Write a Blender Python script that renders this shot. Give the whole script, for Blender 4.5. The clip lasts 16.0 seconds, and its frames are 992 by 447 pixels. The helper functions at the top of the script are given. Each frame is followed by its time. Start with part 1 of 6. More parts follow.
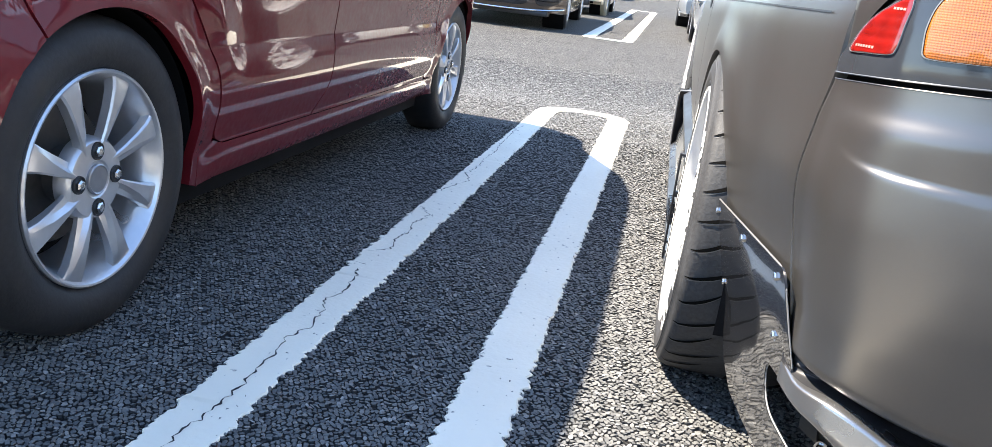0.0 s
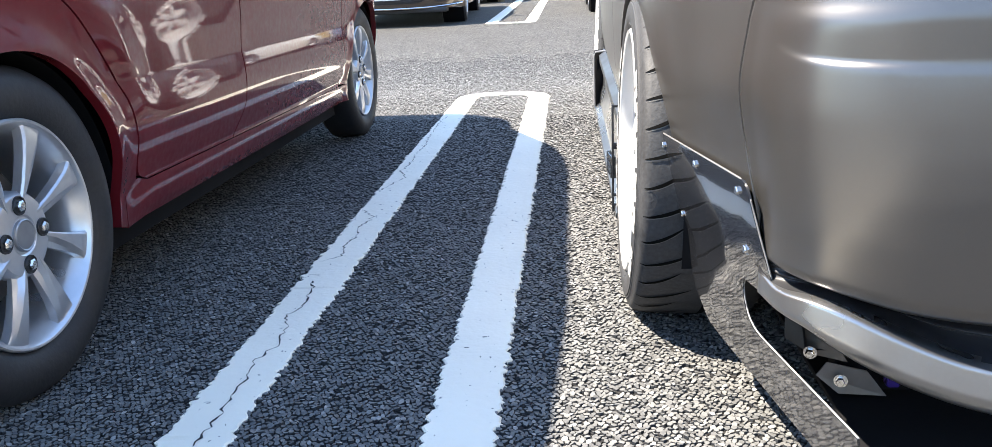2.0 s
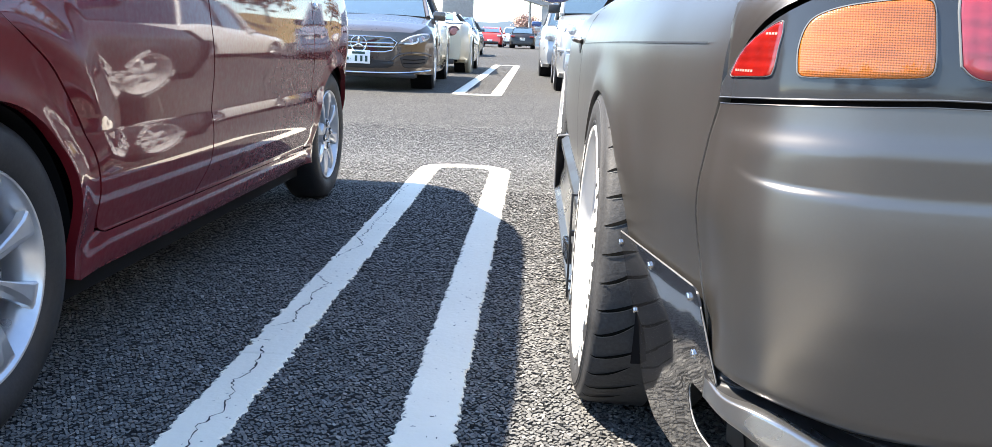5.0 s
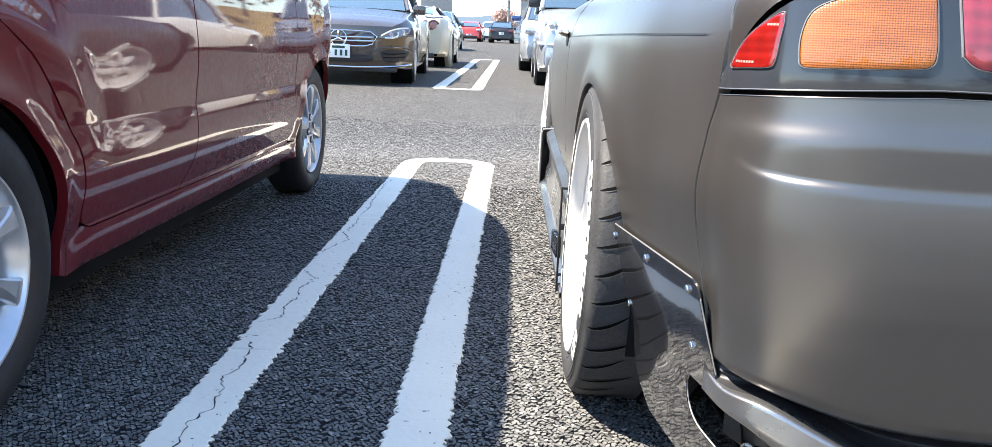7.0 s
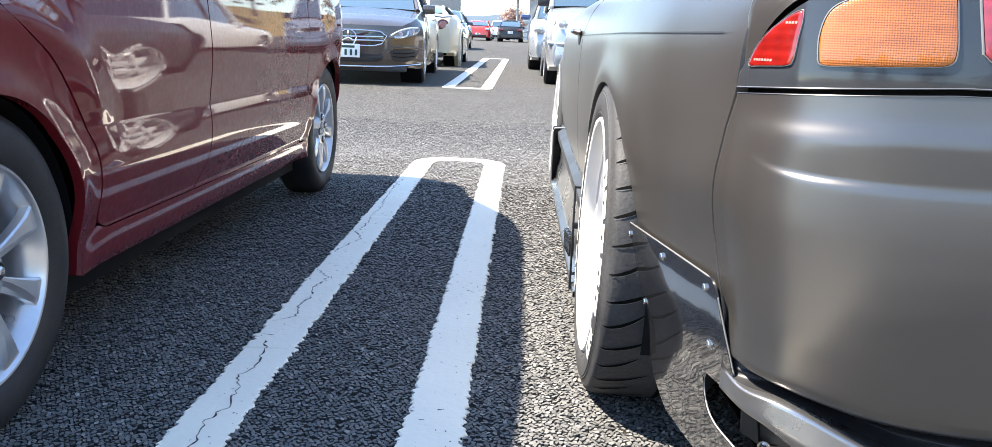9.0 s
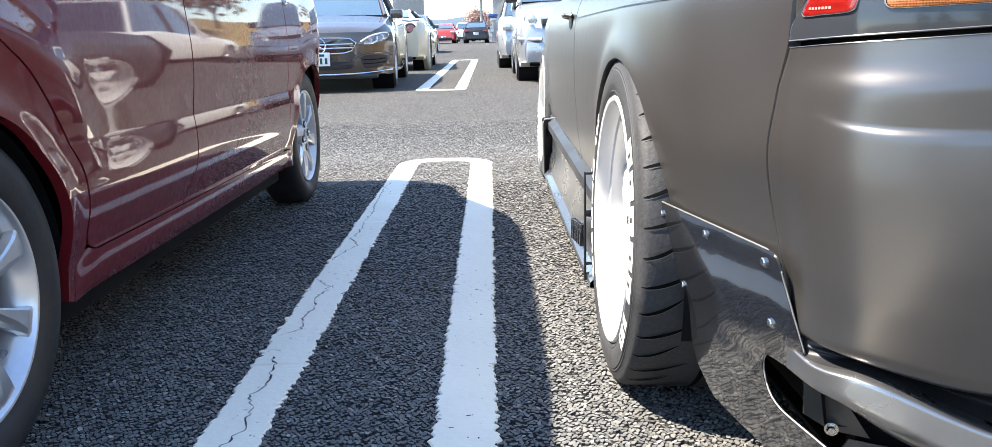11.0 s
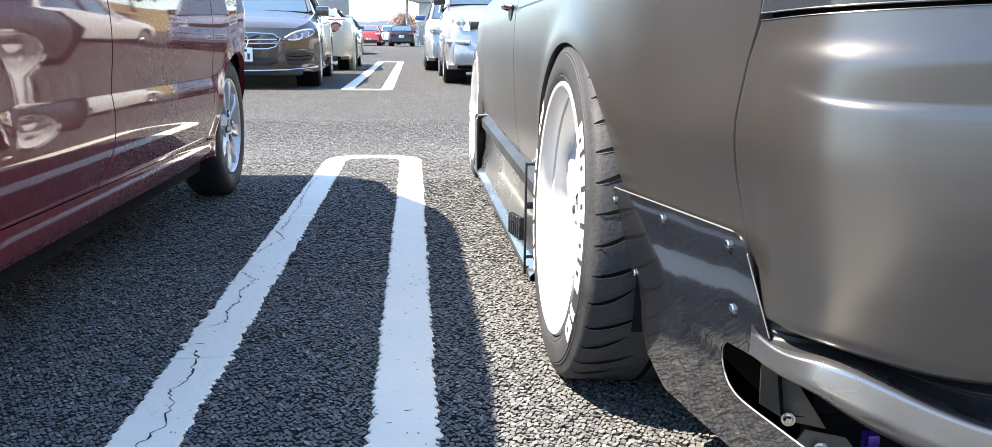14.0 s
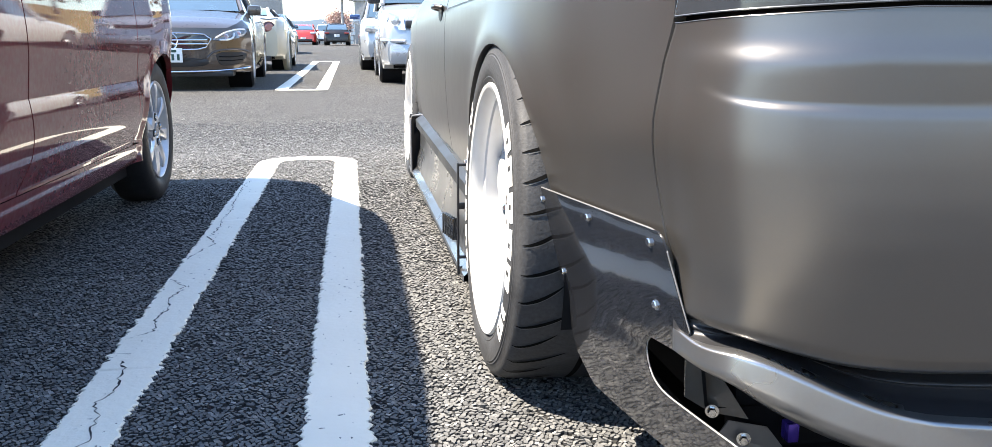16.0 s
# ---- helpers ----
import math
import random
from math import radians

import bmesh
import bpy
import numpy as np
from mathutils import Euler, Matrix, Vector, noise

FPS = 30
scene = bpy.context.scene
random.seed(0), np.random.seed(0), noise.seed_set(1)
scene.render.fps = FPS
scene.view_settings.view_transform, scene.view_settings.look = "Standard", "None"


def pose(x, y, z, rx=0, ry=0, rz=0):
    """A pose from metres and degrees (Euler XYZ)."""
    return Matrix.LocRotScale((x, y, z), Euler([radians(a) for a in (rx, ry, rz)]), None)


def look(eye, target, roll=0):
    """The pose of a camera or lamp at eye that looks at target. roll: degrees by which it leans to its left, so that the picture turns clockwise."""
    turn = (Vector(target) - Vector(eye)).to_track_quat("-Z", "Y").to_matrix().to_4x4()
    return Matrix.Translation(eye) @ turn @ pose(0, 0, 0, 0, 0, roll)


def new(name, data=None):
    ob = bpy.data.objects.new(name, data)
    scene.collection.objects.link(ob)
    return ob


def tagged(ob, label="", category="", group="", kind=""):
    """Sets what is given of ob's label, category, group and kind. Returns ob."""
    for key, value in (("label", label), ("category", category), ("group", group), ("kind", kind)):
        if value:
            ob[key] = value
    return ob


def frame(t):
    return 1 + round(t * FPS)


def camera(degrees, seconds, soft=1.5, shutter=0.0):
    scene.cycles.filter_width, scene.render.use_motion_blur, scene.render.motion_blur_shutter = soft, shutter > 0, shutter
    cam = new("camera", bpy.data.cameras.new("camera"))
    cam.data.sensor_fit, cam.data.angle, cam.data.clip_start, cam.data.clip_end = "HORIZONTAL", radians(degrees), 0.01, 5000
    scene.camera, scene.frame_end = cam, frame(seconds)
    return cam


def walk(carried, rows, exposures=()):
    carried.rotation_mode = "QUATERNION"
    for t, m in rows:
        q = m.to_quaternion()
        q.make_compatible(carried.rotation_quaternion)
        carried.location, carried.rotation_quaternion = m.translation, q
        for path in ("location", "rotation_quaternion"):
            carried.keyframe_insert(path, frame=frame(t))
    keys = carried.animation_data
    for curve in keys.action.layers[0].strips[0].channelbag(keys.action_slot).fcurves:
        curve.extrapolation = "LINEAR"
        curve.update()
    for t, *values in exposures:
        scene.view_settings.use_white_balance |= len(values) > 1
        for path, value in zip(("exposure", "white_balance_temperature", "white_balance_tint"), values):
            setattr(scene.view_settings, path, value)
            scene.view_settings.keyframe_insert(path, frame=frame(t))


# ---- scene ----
cam = camera(59.7, 16.0, soft=0.5)
PATH = [
    (0, (0.277, 0.172, 0.703), (-0.044, 2.066, 0.146), 7.2),
    (0.5, (0.316, 0.165, 0.675), (0.064, 2.059, 0.083), 4.5),
    (1, (0.304, 0.158, 0.704), (0.089, 2.059, 0.121), 4.5),
    (1.5, (0.242, 0.187, 0.668), (0.064, 2.102, 0.121), 2.2),
    (2, (0.252, 0.181, 0.655), (0.072, 2.094, 0.1), -2.6),
    (2.5, (0.243, 0.164, 0.671), (0.07, 2.086, 0.143), -0.7),
    (3, (0.246, 0.166, 0.685), (0.121, 2.098, 0.182), 1.4),
    (3.5, (0.248, 0.162, 0.692), (0.172, 2.107, 0.231), 2.6),
    (4, (0.232, 0.158, 0.696), (0.166, 2.111, 0.273), 2.8),
    (4.5, (0.232, 0.156, 0.698), (0.151, 2.114, 0.299), 2.6),
    (5, (0.242, 0.157, 0.691), (0.169, 2.115, 0.286), 2.5),
    (5.2, (0.255, 0.155, 0.686), (0.184, 2.111, 0.278), 2.4),
    (7.5, (0.213, 0.165, 0.686), (0.193, 2.122, 0.271), 2.6),
    (8, (0.217, 0.158, 0.689), (0.193, 2.114, 0.274), 2.6),
    (8.5, (0.213, 0.154, 0.689), (0.18, 2.111, 0.278), 2.4),
    (9, (0.208, 0.161, 0.686), (0.162, 2.117, 0.268), 2.3),
    (9.2, (0.198, 0.159, 0.688), (0.147, 2.114, 0.269), 2.4),
    (11.3, (0.108, 0.277, 0.633), (0.138, 2.234, 0.22), -2.3),
    (11.5, (0.092, 0.3, 0.62), (0.16, 2.257, 0.209), -2.2),
    (12, (0.091, 0.313, 0.606), (0.203, 2.266, 0.187), -1.7),
    (12.5, (0.112, 0.287, 0.618), (0.244, 2.237, 0.194), -1.6),
    (13, (0.202, 0.233, 0.633), (0.355, 2.18, 0.199), -4.9),
    (13.5, (0.185, 0.235, 0.637), (0.355, 2.184, 0.219), -3.6),
    (14, (0.099, 0.298, 0.606), (0.284, 2.249, 0.203), 0.6),
    (14.5, (0.112, 0.298, 0.608), (0.304, 2.249, 0.214), 0.4),
    (15, (0.093, 0.297, 0.609), (0.317, 2.243, 0.206), 1.0),
    (15.5, (0.101, 0.294, 0.613), (0.38, 2.233, 0.213), 1.1),
    (16, (0.117, 0.291, 0.612), (0.437, 2.223, 0.206), 0.2),
]
walk(cam, [(t, look(eye, target, roll)) for t, eye, target, roll in PATH], [(0.0, 2.37), (0.5, 2.47), (1.5, 2.45), (2.5, 2.44), (3.5, 2.35), (4.5, 2.28), (7.5, 2.26), (9.0, 2.30), (11.5, 2.24), (13.0, 2.29), (14.5, 2.24), (16.0, 2.23)])


# ---- world, sun ----
SUN_ELEV, SUN_AZ = 57.0, 0.0      # the sun stands over the -x side
world = bpy.data.worlds.new("sky_world")
scene.world = world
world.use_nodes = True
wn = world.node_tree.nodes
sky = wn.new("ShaderNodeTexSky")
sky.sky_type = "NISHITA"
sky.sun_disc = False
sky.sun_elevation = radians(SUN_ELEV)
sky.sun_rotation = radians(-90 + SUN_AZ)
sky.dust_density = 0.0
sky.ozone_density = 1.3
wn["Background"].inputs["Strength"].default_value = 0.122
world.node_tree.links.new(sky.outputs[0], wn["Background"].inputs["Color"])
sun_data = bpy.data.lights.new("sun", "SUN")
sun_data.energy, sun_data.angle, sun_data.color = 4.5, radians(0.53), (1.0, 0.90, 0.77)
sun = new("sun", sun_data)
_e, _a = radians(SUN_ELEV), radians(SUN_AZ)
SUN_DIR = Vector((-math.cos(_e) * math.cos(_a), math.cos(_e) * math.sin(_a), math.sin(_e)))
sun.matrix_world = look((0, 0, 30), Vector((0, 0, 30)) - SUN_DIR)
scene.view_settings.use_white_balance = True
scene.view_settings.white_balance_temperature = 6580
scene.view_settings.white_balance_tint = 9.0


# ---- materials ----
def material(name):
    m = bpy.data.materials.new(name)
    m.use_nodes = True
    return m, m.node_tree.nodes, m.node_tree.links, m.node_tree.nodes["Principled BSDF"]


def simple(name, color, rough=0.5, metal=0.0, coat=0.0, coat_rough=0.03, vary=0.12, scale=60.0, bump=0.0, grime=0.0, spec=0.5):
    """A surface with fine grain and broad, faint unevenness of colour and gloss."""
    m, n, l, b = material(name)
    geo = n.new("ShaderNodeNewGeometry")
    fine, broad = n.new("ShaderNodeTexNoise"), n.new("ShaderNodeTexNoise")
    fine.inputs["Scale"].default_value, broad.inputs["Scale"].default_value = scale, scale / 14
    fine.inputs["Detail"].default_value = 4
    for t in (fine, broad):
        l.new(geo.outputs["Position"], t.inputs["Vector"])
    mix = n.new("ShaderNodeMath")
    mix.operation = "ADD"
    l.new(fine.outputs["Fac"], mix.inputs[0])
    l.new(broad.outputs["Fac"], mix.inputs[1])
    ramp = n.new("ShaderNodeMapRange")
    ramp.inputs["From Min"].default_value, ramp.inputs["From Max"].default_value = 0.6, 1.4
    ramp.inputs["To Min"].default_value, ramp.inputs["To Max"].default_value = 1 - vary, 1 + vary
    l.new(mix.outputs[0], ramp.inputs["Value"])
    hsv = n.new("ShaderNodeHueSaturation")
    hsv.inputs["Color"].default_value = (*color, 1)
    l.new(ramp.outputs[0], hsv.inputs["Value"])
    l.new(hsv.outputs[0], b.inputs["Base Color"])
    rr = n.new("ShaderNodeMapRange")
    rr.inputs["From Min"].default_value, rr.inputs["From Max"].default_value = 0.3, 0.7
    rr.inputs["To Min"].default_value, rr.inputs["To Max"].default_value = rough * (1 - 0.15 - grime), rough * (1.15 + grime)
    l.new(broad.outputs["Fac"], rr.inputs["Value"])
    l.new(rr.outputs[0], b.inputs["Roughness"])
    b.inputs["Metallic"].default_value = metal
    b.inputs["Coat Weight"].default_value, b.inputs["Coat Roughness"].default_value = coat, coat_rough
    b.inputs["Specular IOR Level"].default_value = spec
    if bump:
        bp = n.new("ShaderNodeBump")
        bp.inputs["Strength"].default_value, bp.inputs["Distance"].default_value = 1.0, bump
        l.new(fine.outputs["Fac"], bp.inputs["Height"])
        l.new(bp.outputs[0], b.inputs["Normal"])
    return m


def asphalt_material():
    """Open-graded asphalt: tan and grey stones about a centimetre across in dark binder."""
    m, n, l, b = material("asphalt")
    geo = n.new("ShaderNodeNewGeometry")
    vor, edge = n.new("ShaderNodeTexVoronoi"), n.new("ShaderNodeTexVoronoi")
    edge.feature = "DISTANCE_TO_EDGE"
    warp = n.new("ShaderNodeTexNoise")
    warp.inputs["Scale"].default_value = 90
    l.new(geo.outputs["Position"], warp.inputs["Vector"])
    wm = n.new("ShaderNodeVectorMath")
    wm.operation = "MULTIPLY_ADD"
    wm.inputs[1].default_value = (0.008, 0.008, 0)
    l.new(warp.outputs["Color"], wm.inputs[0])
    l.new(geo.outputs["Position"], wm.inputs[2])
    for v in (vor, edge):
        v.inputs["Scale"].default_value = 84
        v.voronoi_dimensions = "2D"
        l.new(wm.outputs[0], v.inputs["Vector"])
    ramp = n.new("ShaderNodeValToRGB")
    e = ramp.color_ramp.elements
    e[0].position, e[0].color = 0.0, (0.052, 0.051, 0.050, 1)
    e[1].position, e[1].color = 1.0, (0.200, 0.192, 0.178, 1)
    e2 = e.new(0.55)
    e2.color = (0.104, 0.099, 0.092, 1)
    sep = n.new("ShaderNodeSeparateColor")
    l.new(vor.outputs["Color"], sep.inputs[0])
    l.new(sep.outputs[0], ramp.inputs[0])
    gap = n.new("ShaderNodeMapRange")
    gap.inputs["From Min"].default_value, gap.inputs["From Max"].default_value = 0.02, 0.16
    l.new(edge.outputs["Distance"], gap.inputs["Value"])
    mixc = n.new("ShaderNodeMix")
    mixc.data_type = "RGBA"
    mixc.inputs["A"].default_value = (0.020, 0.020, 0.020, 1)
    l.new(gap.outputs[0], mixc.inputs["Factor"])
    l.new(ramp.outputs[0], mixc.inputs["B"])
    broad = n.new("ShaderNodeTexNoise")
    broad.inputs["Scale"].default_value, broad.inputs["Detail"].default_value = 1.3, 5
    l.new(geo.outputs["Position"], broad.inputs["Vector"])
    wide = n.new("ShaderNodeMapRange")
    wide.inputs["To Min"].default_value, wide.inputs["To Max"].default_value = 0.75, 1.25
    l.new(broad.outputs["Fac"], wide.inputs["Value"])
    clump = n.new("ShaderNodeTexNoise")
    clump.inputs["Scale"].default_value, clump.inputs["Detail"].default_value = 55, 6
    clump.inputs["Roughness"].default_value = 0.75
    l.new(geo.outputs["Position"], clump.inputs["Vector"])
    cm = n.new("ShaderNodeMapRange")
    cm.inputs["From Min"].default_value, cm.inputs["From Max"].default_value = 0.3, 0.7
    cm.inputs["To Min"].default_value, cm.inputs["To Max"].default_value = 0.45, 1.55
    l.new(clump.outputs["Fac"], cm.inputs["Value"])
    br = n.new("ShaderNodeMath")
    br.operation = "MULTIPLY"
    l.new(wide.outputs[0], br.inputs[0])
    l.new(cm.outputs[0], br.inputs[1])
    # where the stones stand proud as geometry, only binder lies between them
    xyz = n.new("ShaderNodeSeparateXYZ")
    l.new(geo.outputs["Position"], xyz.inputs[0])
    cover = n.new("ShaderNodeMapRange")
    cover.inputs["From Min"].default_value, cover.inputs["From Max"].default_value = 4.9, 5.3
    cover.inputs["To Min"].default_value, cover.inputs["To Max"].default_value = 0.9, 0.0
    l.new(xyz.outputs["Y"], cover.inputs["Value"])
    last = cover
    # this box outruns the stones; its black under the red car is painted shade
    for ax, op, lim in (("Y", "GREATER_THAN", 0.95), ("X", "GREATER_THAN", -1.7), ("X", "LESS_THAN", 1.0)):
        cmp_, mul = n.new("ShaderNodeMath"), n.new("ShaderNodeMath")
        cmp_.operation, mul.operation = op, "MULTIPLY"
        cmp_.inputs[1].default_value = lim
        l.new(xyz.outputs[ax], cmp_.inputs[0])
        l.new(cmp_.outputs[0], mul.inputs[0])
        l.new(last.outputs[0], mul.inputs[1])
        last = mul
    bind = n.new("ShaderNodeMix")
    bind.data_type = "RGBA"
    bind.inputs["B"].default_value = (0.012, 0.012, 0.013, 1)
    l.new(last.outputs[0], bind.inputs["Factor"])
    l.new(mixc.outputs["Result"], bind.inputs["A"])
    hsv = n.new("ShaderNodeHueSaturation")
    l.new(bind.outputs["Result"], hsv.inputs["Color"])
    l.new(br.outputs[0], hsv.inputs["Value"])
    l.new(hsv.outputs[0], b.inputs["Base Color"])
    b.inputs["Roughness"].default_value = 0.85
    b.inputs["Specular IOR Level"].default_value = 0.2
    ht = n.new("ShaderNodeMath")
    ht.operation = "MULTIPLY_ADD"
    l.new(gap.outputs[0], ht.inputs[0])
    l.new(sep.outputs[1], ht.inputs[1])
    l.new(gap.outputs[0], ht.inputs[2])
    bp = n.new("ShaderNodeBump")
    bp.inputs["Strength"].default_value, bp.inputs["Distance"].default_value = 1.0, 0.004
    l.new(ht.outputs[0], bp.inputs["Height"])
    l.new(bp.outputs[0], b.inputs["Normal"])
    return m


def stone_material():
    """Loose-set aggregate stones, each of its own grey, tan or dark tone."""
    m, n, l, b = material("aggregate_stone")
    geo = n.new("ShaderNodeNewGeometry")
    ramp = n.new("ShaderNodeValToRGB")
    e = ramp.color_ramp.elements
    e[0].position, e[0].color = 0.0, (0.088, 0.088, 0.088, 1)
    e[1].position, e[1].color = 1.0, (0.268, 0.262, 0.252, 1)
    for p, c in ((0.5, (0.124, 0.124, 0.122)), (0.92, (0.162, 0.160, 0.155))):
        e.new(p).color = (*c, 1)
    l.new(geo.outputs["Random Per Island"], ramp.inputs[0])
    no = n.new("ShaderNodeTexNoise")
    no.inputs["Scale"].default_value = 420
    l.new(geo.outputs["Position"], no.inputs["Vector"])
    mr = n.new("ShaderNodeMapRange")
    mr.inputs["To Min"].default_value, mr.inputs["To Max"].default_value = 0.7, 1.3
    l.new(no.outputs["Fac"], mr.inputs["Value"])
    hsv = n.new("ShaderNodeHueSaturation")
    l.new(ramp.outputs[0], hsv.inputs["Color"])
    l.new(mr.outputs[0], hsv.inputs["Value"])
    l.new(hsv.outputs[0], b.inputs["Base Color"])
    b.inputs["Roughness"].default_value = 0.65
    b.inputs["Specular IOR Level"].default_value = 0.15
    bp = n.new("ShaderNodeBump")
    bp.inputs["Strength"].default_value, bp.inputs["Distance"].default_value = 0.6, 0.001
    l.new(no.outputs["Fac"], bp.inputs["Height"])
    l.new(bp.outputs[0], b.inputs["Normal"])
    return m


def line_material():
    """White thermoplastic road marking with the stones' relief and small dark specks."""
    m, n, l, b = material("road_marking_paint")
    geo = n.new("ShaderNodeNewGeometry")
    spots = n.new("ShaderNodeTexNoise")
    spots.inputs["Scale"].default_value, spots.inputs["Detail"].default_value = 46, 6
    soft = n.new("ShaderNodeTexNoise")
    soft.inputs["Scale"].default_value, soft.inputs["Detail"].default_value = 3.5, 4
    rel = n.new("ShaderNodeTexNoise")
    rel.inputs["Scale"].default_value = 70
    for t in (spots, soft, rel):
        l.new(geo.outputs["Position"], t.inputs["Vector"])
    ramp = n.new("ShaderNodeValToRGB")
    ramp.color_ramp.elements[0].position, ramp.color_ramp.elements[0].color = 0.0, (0.80, 0.755, 0.635, 1)
    ramp.color_ramp.elements[1].position, ramp.color_ramp.elements[1].color = 0.76, (0.12, 0.12, 0.12, 1)
    ramp.color_ramp.elements.new(0.70).color = (0.80, 0.755, 0.635, 1)
    l.new(spots.outputs["Fac"], ramp.inputs[0])
    mr = n.new("ShaderNodeMapRange")
    mr.inputs["To Min"].default_value, mr.inputs["To Max"].default_value = 0.86, 1.06
    l.new(soft.outputs["Fac"], mr.inputs["Value"])
    hsv = n.new("ShaderNodeHueSaturation")
    l.new(ramp.outputs[0], hsv.inputs["Color"])
    l.new(mr.outputs[0], hsv.inputs["Value"])
    l.new(hsv.outputs[0], b.inputs["Base Color"])
    b.inputs["Roughness"].default_value = 0.6
    bp = n.new("ShaderNodeBump")
    bp.inputs["Strength"].default_value, bp.inputs["Distance"].default_value = 0.5, 0.0025
    l.new(rel.outputs["Fac"], bp.inputs["Height"])
    l.new(bp.outputs[0], b.inputs["Normal"])
    return m


def lens_material(name, color, cell=260.0, depth=0.0003):
    """Moulded lamp plastic with a fine prism grid."""
    m, n, l, b = material(name)
    geo = n.new("ShaderNodeNewGeometry")
    sep = n.new("ShaderNodeSeparateXYZ")
    l.new(geo.outputs["Position"], sep.inputs[0])
    waves = []
    for k, ax in enumerate(("X", "Z")):
        mu = n.new("ShaderNodeMath")
        mu.operation = "MULTIPLY"
        mu.inputs[1].default_value = cell * math.pi * 2
        l.new(sep.outputs[ax], mu.inputs[0])
        si = n.new("ShaderNodeMath")
        si.operation = "SINE"
        l.new(mu.outputs[0], si.inputs[0])
        waves.append(si)
    ad = n.new("ShaderNodeMath")
    ad.operation = "ADD"
    l.new(waves[0].outputs[0], ad.inputs[0])
    l.new(waves[1].outputs[0], ad.inputs[1])
    mr = n.new("ShaderNodeMapRange")
    mr.inputs["From Min"].default_value, mr.inputs["From Max"].default_value = -2, 2
    mr.inputs["To Min"].default_value, mr.inputs["To Max"].default_value = 0.30, 0.50
    l.new(ad.outputs[0], mr.inputs["Value"])
    no = n.new("ShaderNodeTexNoise")
    no.inputs["Scale"].default_value, no.inputs["Detail"].default_value = 26, 4
    wide = n.new("ShaderNodeVectorMath")
    wide.operation = "MULTIPLY"
    wide.inputs[1].default_value = (0.6, 0.6, 2.4)
    l.new(geo.outputs["Position"], wide.inputs[0])
    l.new(wide.outputs[0], no.inputs["Vector"])
    m2 = n.new("ShaderNodeMath")
    m2.operation = "MULTIPLY_ADD"
    m2.inputs[1].default_value = 0.85
    l.new(no.outputs["Fac"], m2.inputs[0])
    l.new(mr.outputs[0], m2.inputs[2])
    hsv = n.new("ShaderNodeHueSaturation")
    hsv.inputs["Color"].default_value = (*color, 1)
    l.new(m2.outputs[0], hsv.inputs["Value"])
    l.new(hsv.outputs[0], b.inputs["Base Color"])
    b.inputs["Roughness"].default_value = 0.25
    b.inputs["Coat Weight"].default_value = 1.0
    b.inputs["Subsurface Weight"].default_value = 0.0
    bp = n.new("ShaderNodeBump")
    bp.inputs["Strength"].default_value, bp.inputs["Distance"].default_value = 0.5, depth
    l.new(ad.outputs[0], bp.inputs["Height"])
    l.new(bp.outputs[0], b.inputs["Normal"])
    return m


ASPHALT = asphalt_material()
STONE = stone_material()
LINE = line_material()
BINDER = simple("bitumen_binder", (0.036, 0.038, 0.041), 0.7, scale=300, spec=0.1)
CRACK = simple("crack_dark", (0.02, 0.02, 0.022), 0.9)
RED_PAINT = simple("dark_red_paint", (0.125, 0.007, 0.012), 0.55, 0.0, 1.0, 0.032, vary=0.05, scale=900, spec=0.15)
SATIN = simple("satin_gunmetal_paint", (0.147, 0.141, 0.136), 0.33, 0.82, 0.0, vary=0.015, scale=260, grime=-0.12)
BLACK_GLOSS = simple("gloss_black_acrylic", (0.013, 0.014, 0.017), 0.12, 0.0, 1.0, 0.035, vary=0.3, scale=60, grime=0.15)
BLACK_PLASTIC = simple("black_plastic", (0.018, 0.018, 0.02), 0.45, scale=200)
DARK = simple("underbody_black", (0.006, 0.006, 0.007), 0.85, scale=30, spec=0.15)
RUBBER = simple("tyre_rubber", (0.016, 0.016, 0.0175), 0.62, vary=0.35, scale=120, bump=0.0006, grime=0.1)
RUBBER_DUSTY = simple("dusty_tread_rubber", (0.028, 0.029, 0.032), 0.75, vary=0.45, scale=160, bump=0.0008)
LIP_RUBBER = simple("pale_rubber_edge", (0.075, 0.075, 0.073), 0.6)
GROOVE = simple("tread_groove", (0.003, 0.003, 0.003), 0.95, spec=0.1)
ALLOY = simple("silver_alloy_paint", (0.58, 0.59, 0.615), 0.32, 0.75, 0.4, 0.06, vary=0.06, scale=70)
WHITE_WHEEL = simple("white_wheel_paint", (0.60, 0.60, 0.60), 0.3, 0.0, 0.7, 0.05, vary=0.03, scale=60)
WHITE_PRINT = simple("white_tyre_lettering", (0.8, 0.8, 0.79), 0.7, vary=0.1)
CHROME = simple("chrome", (0.8, 0.8, 0.82), 0.08, 1.0, vary=0.03)
STEEL = simple("zinc_bolt", (0.75, 0.75, 0.74), 0.25, 1.0, vary=0.1, scale=400)
CAST = simple("brake_cast_iron", (0.09, 0.085, 0.08), 0.6, 0.5, vary=0.3, scale=50)
AMBER = lens_material("amber_lens", (0.47, 0.125, 0.013), 400, 0.00018)
RED_LENS = lens_material("red_lens", (0.24, 0.007, 0.004), 90, 0.0003)
PINK_LENS = lens_material("faded_red_lens", (0.33, 0.030, 0.044), 60, 0.0003)
HOUSING = simple("smoked_lamp_housing", (0.03, 0.034, 0.04), 0.16, 0.0, 0.3, 0.04, vary=0.08, scale=50, spec=0.4)
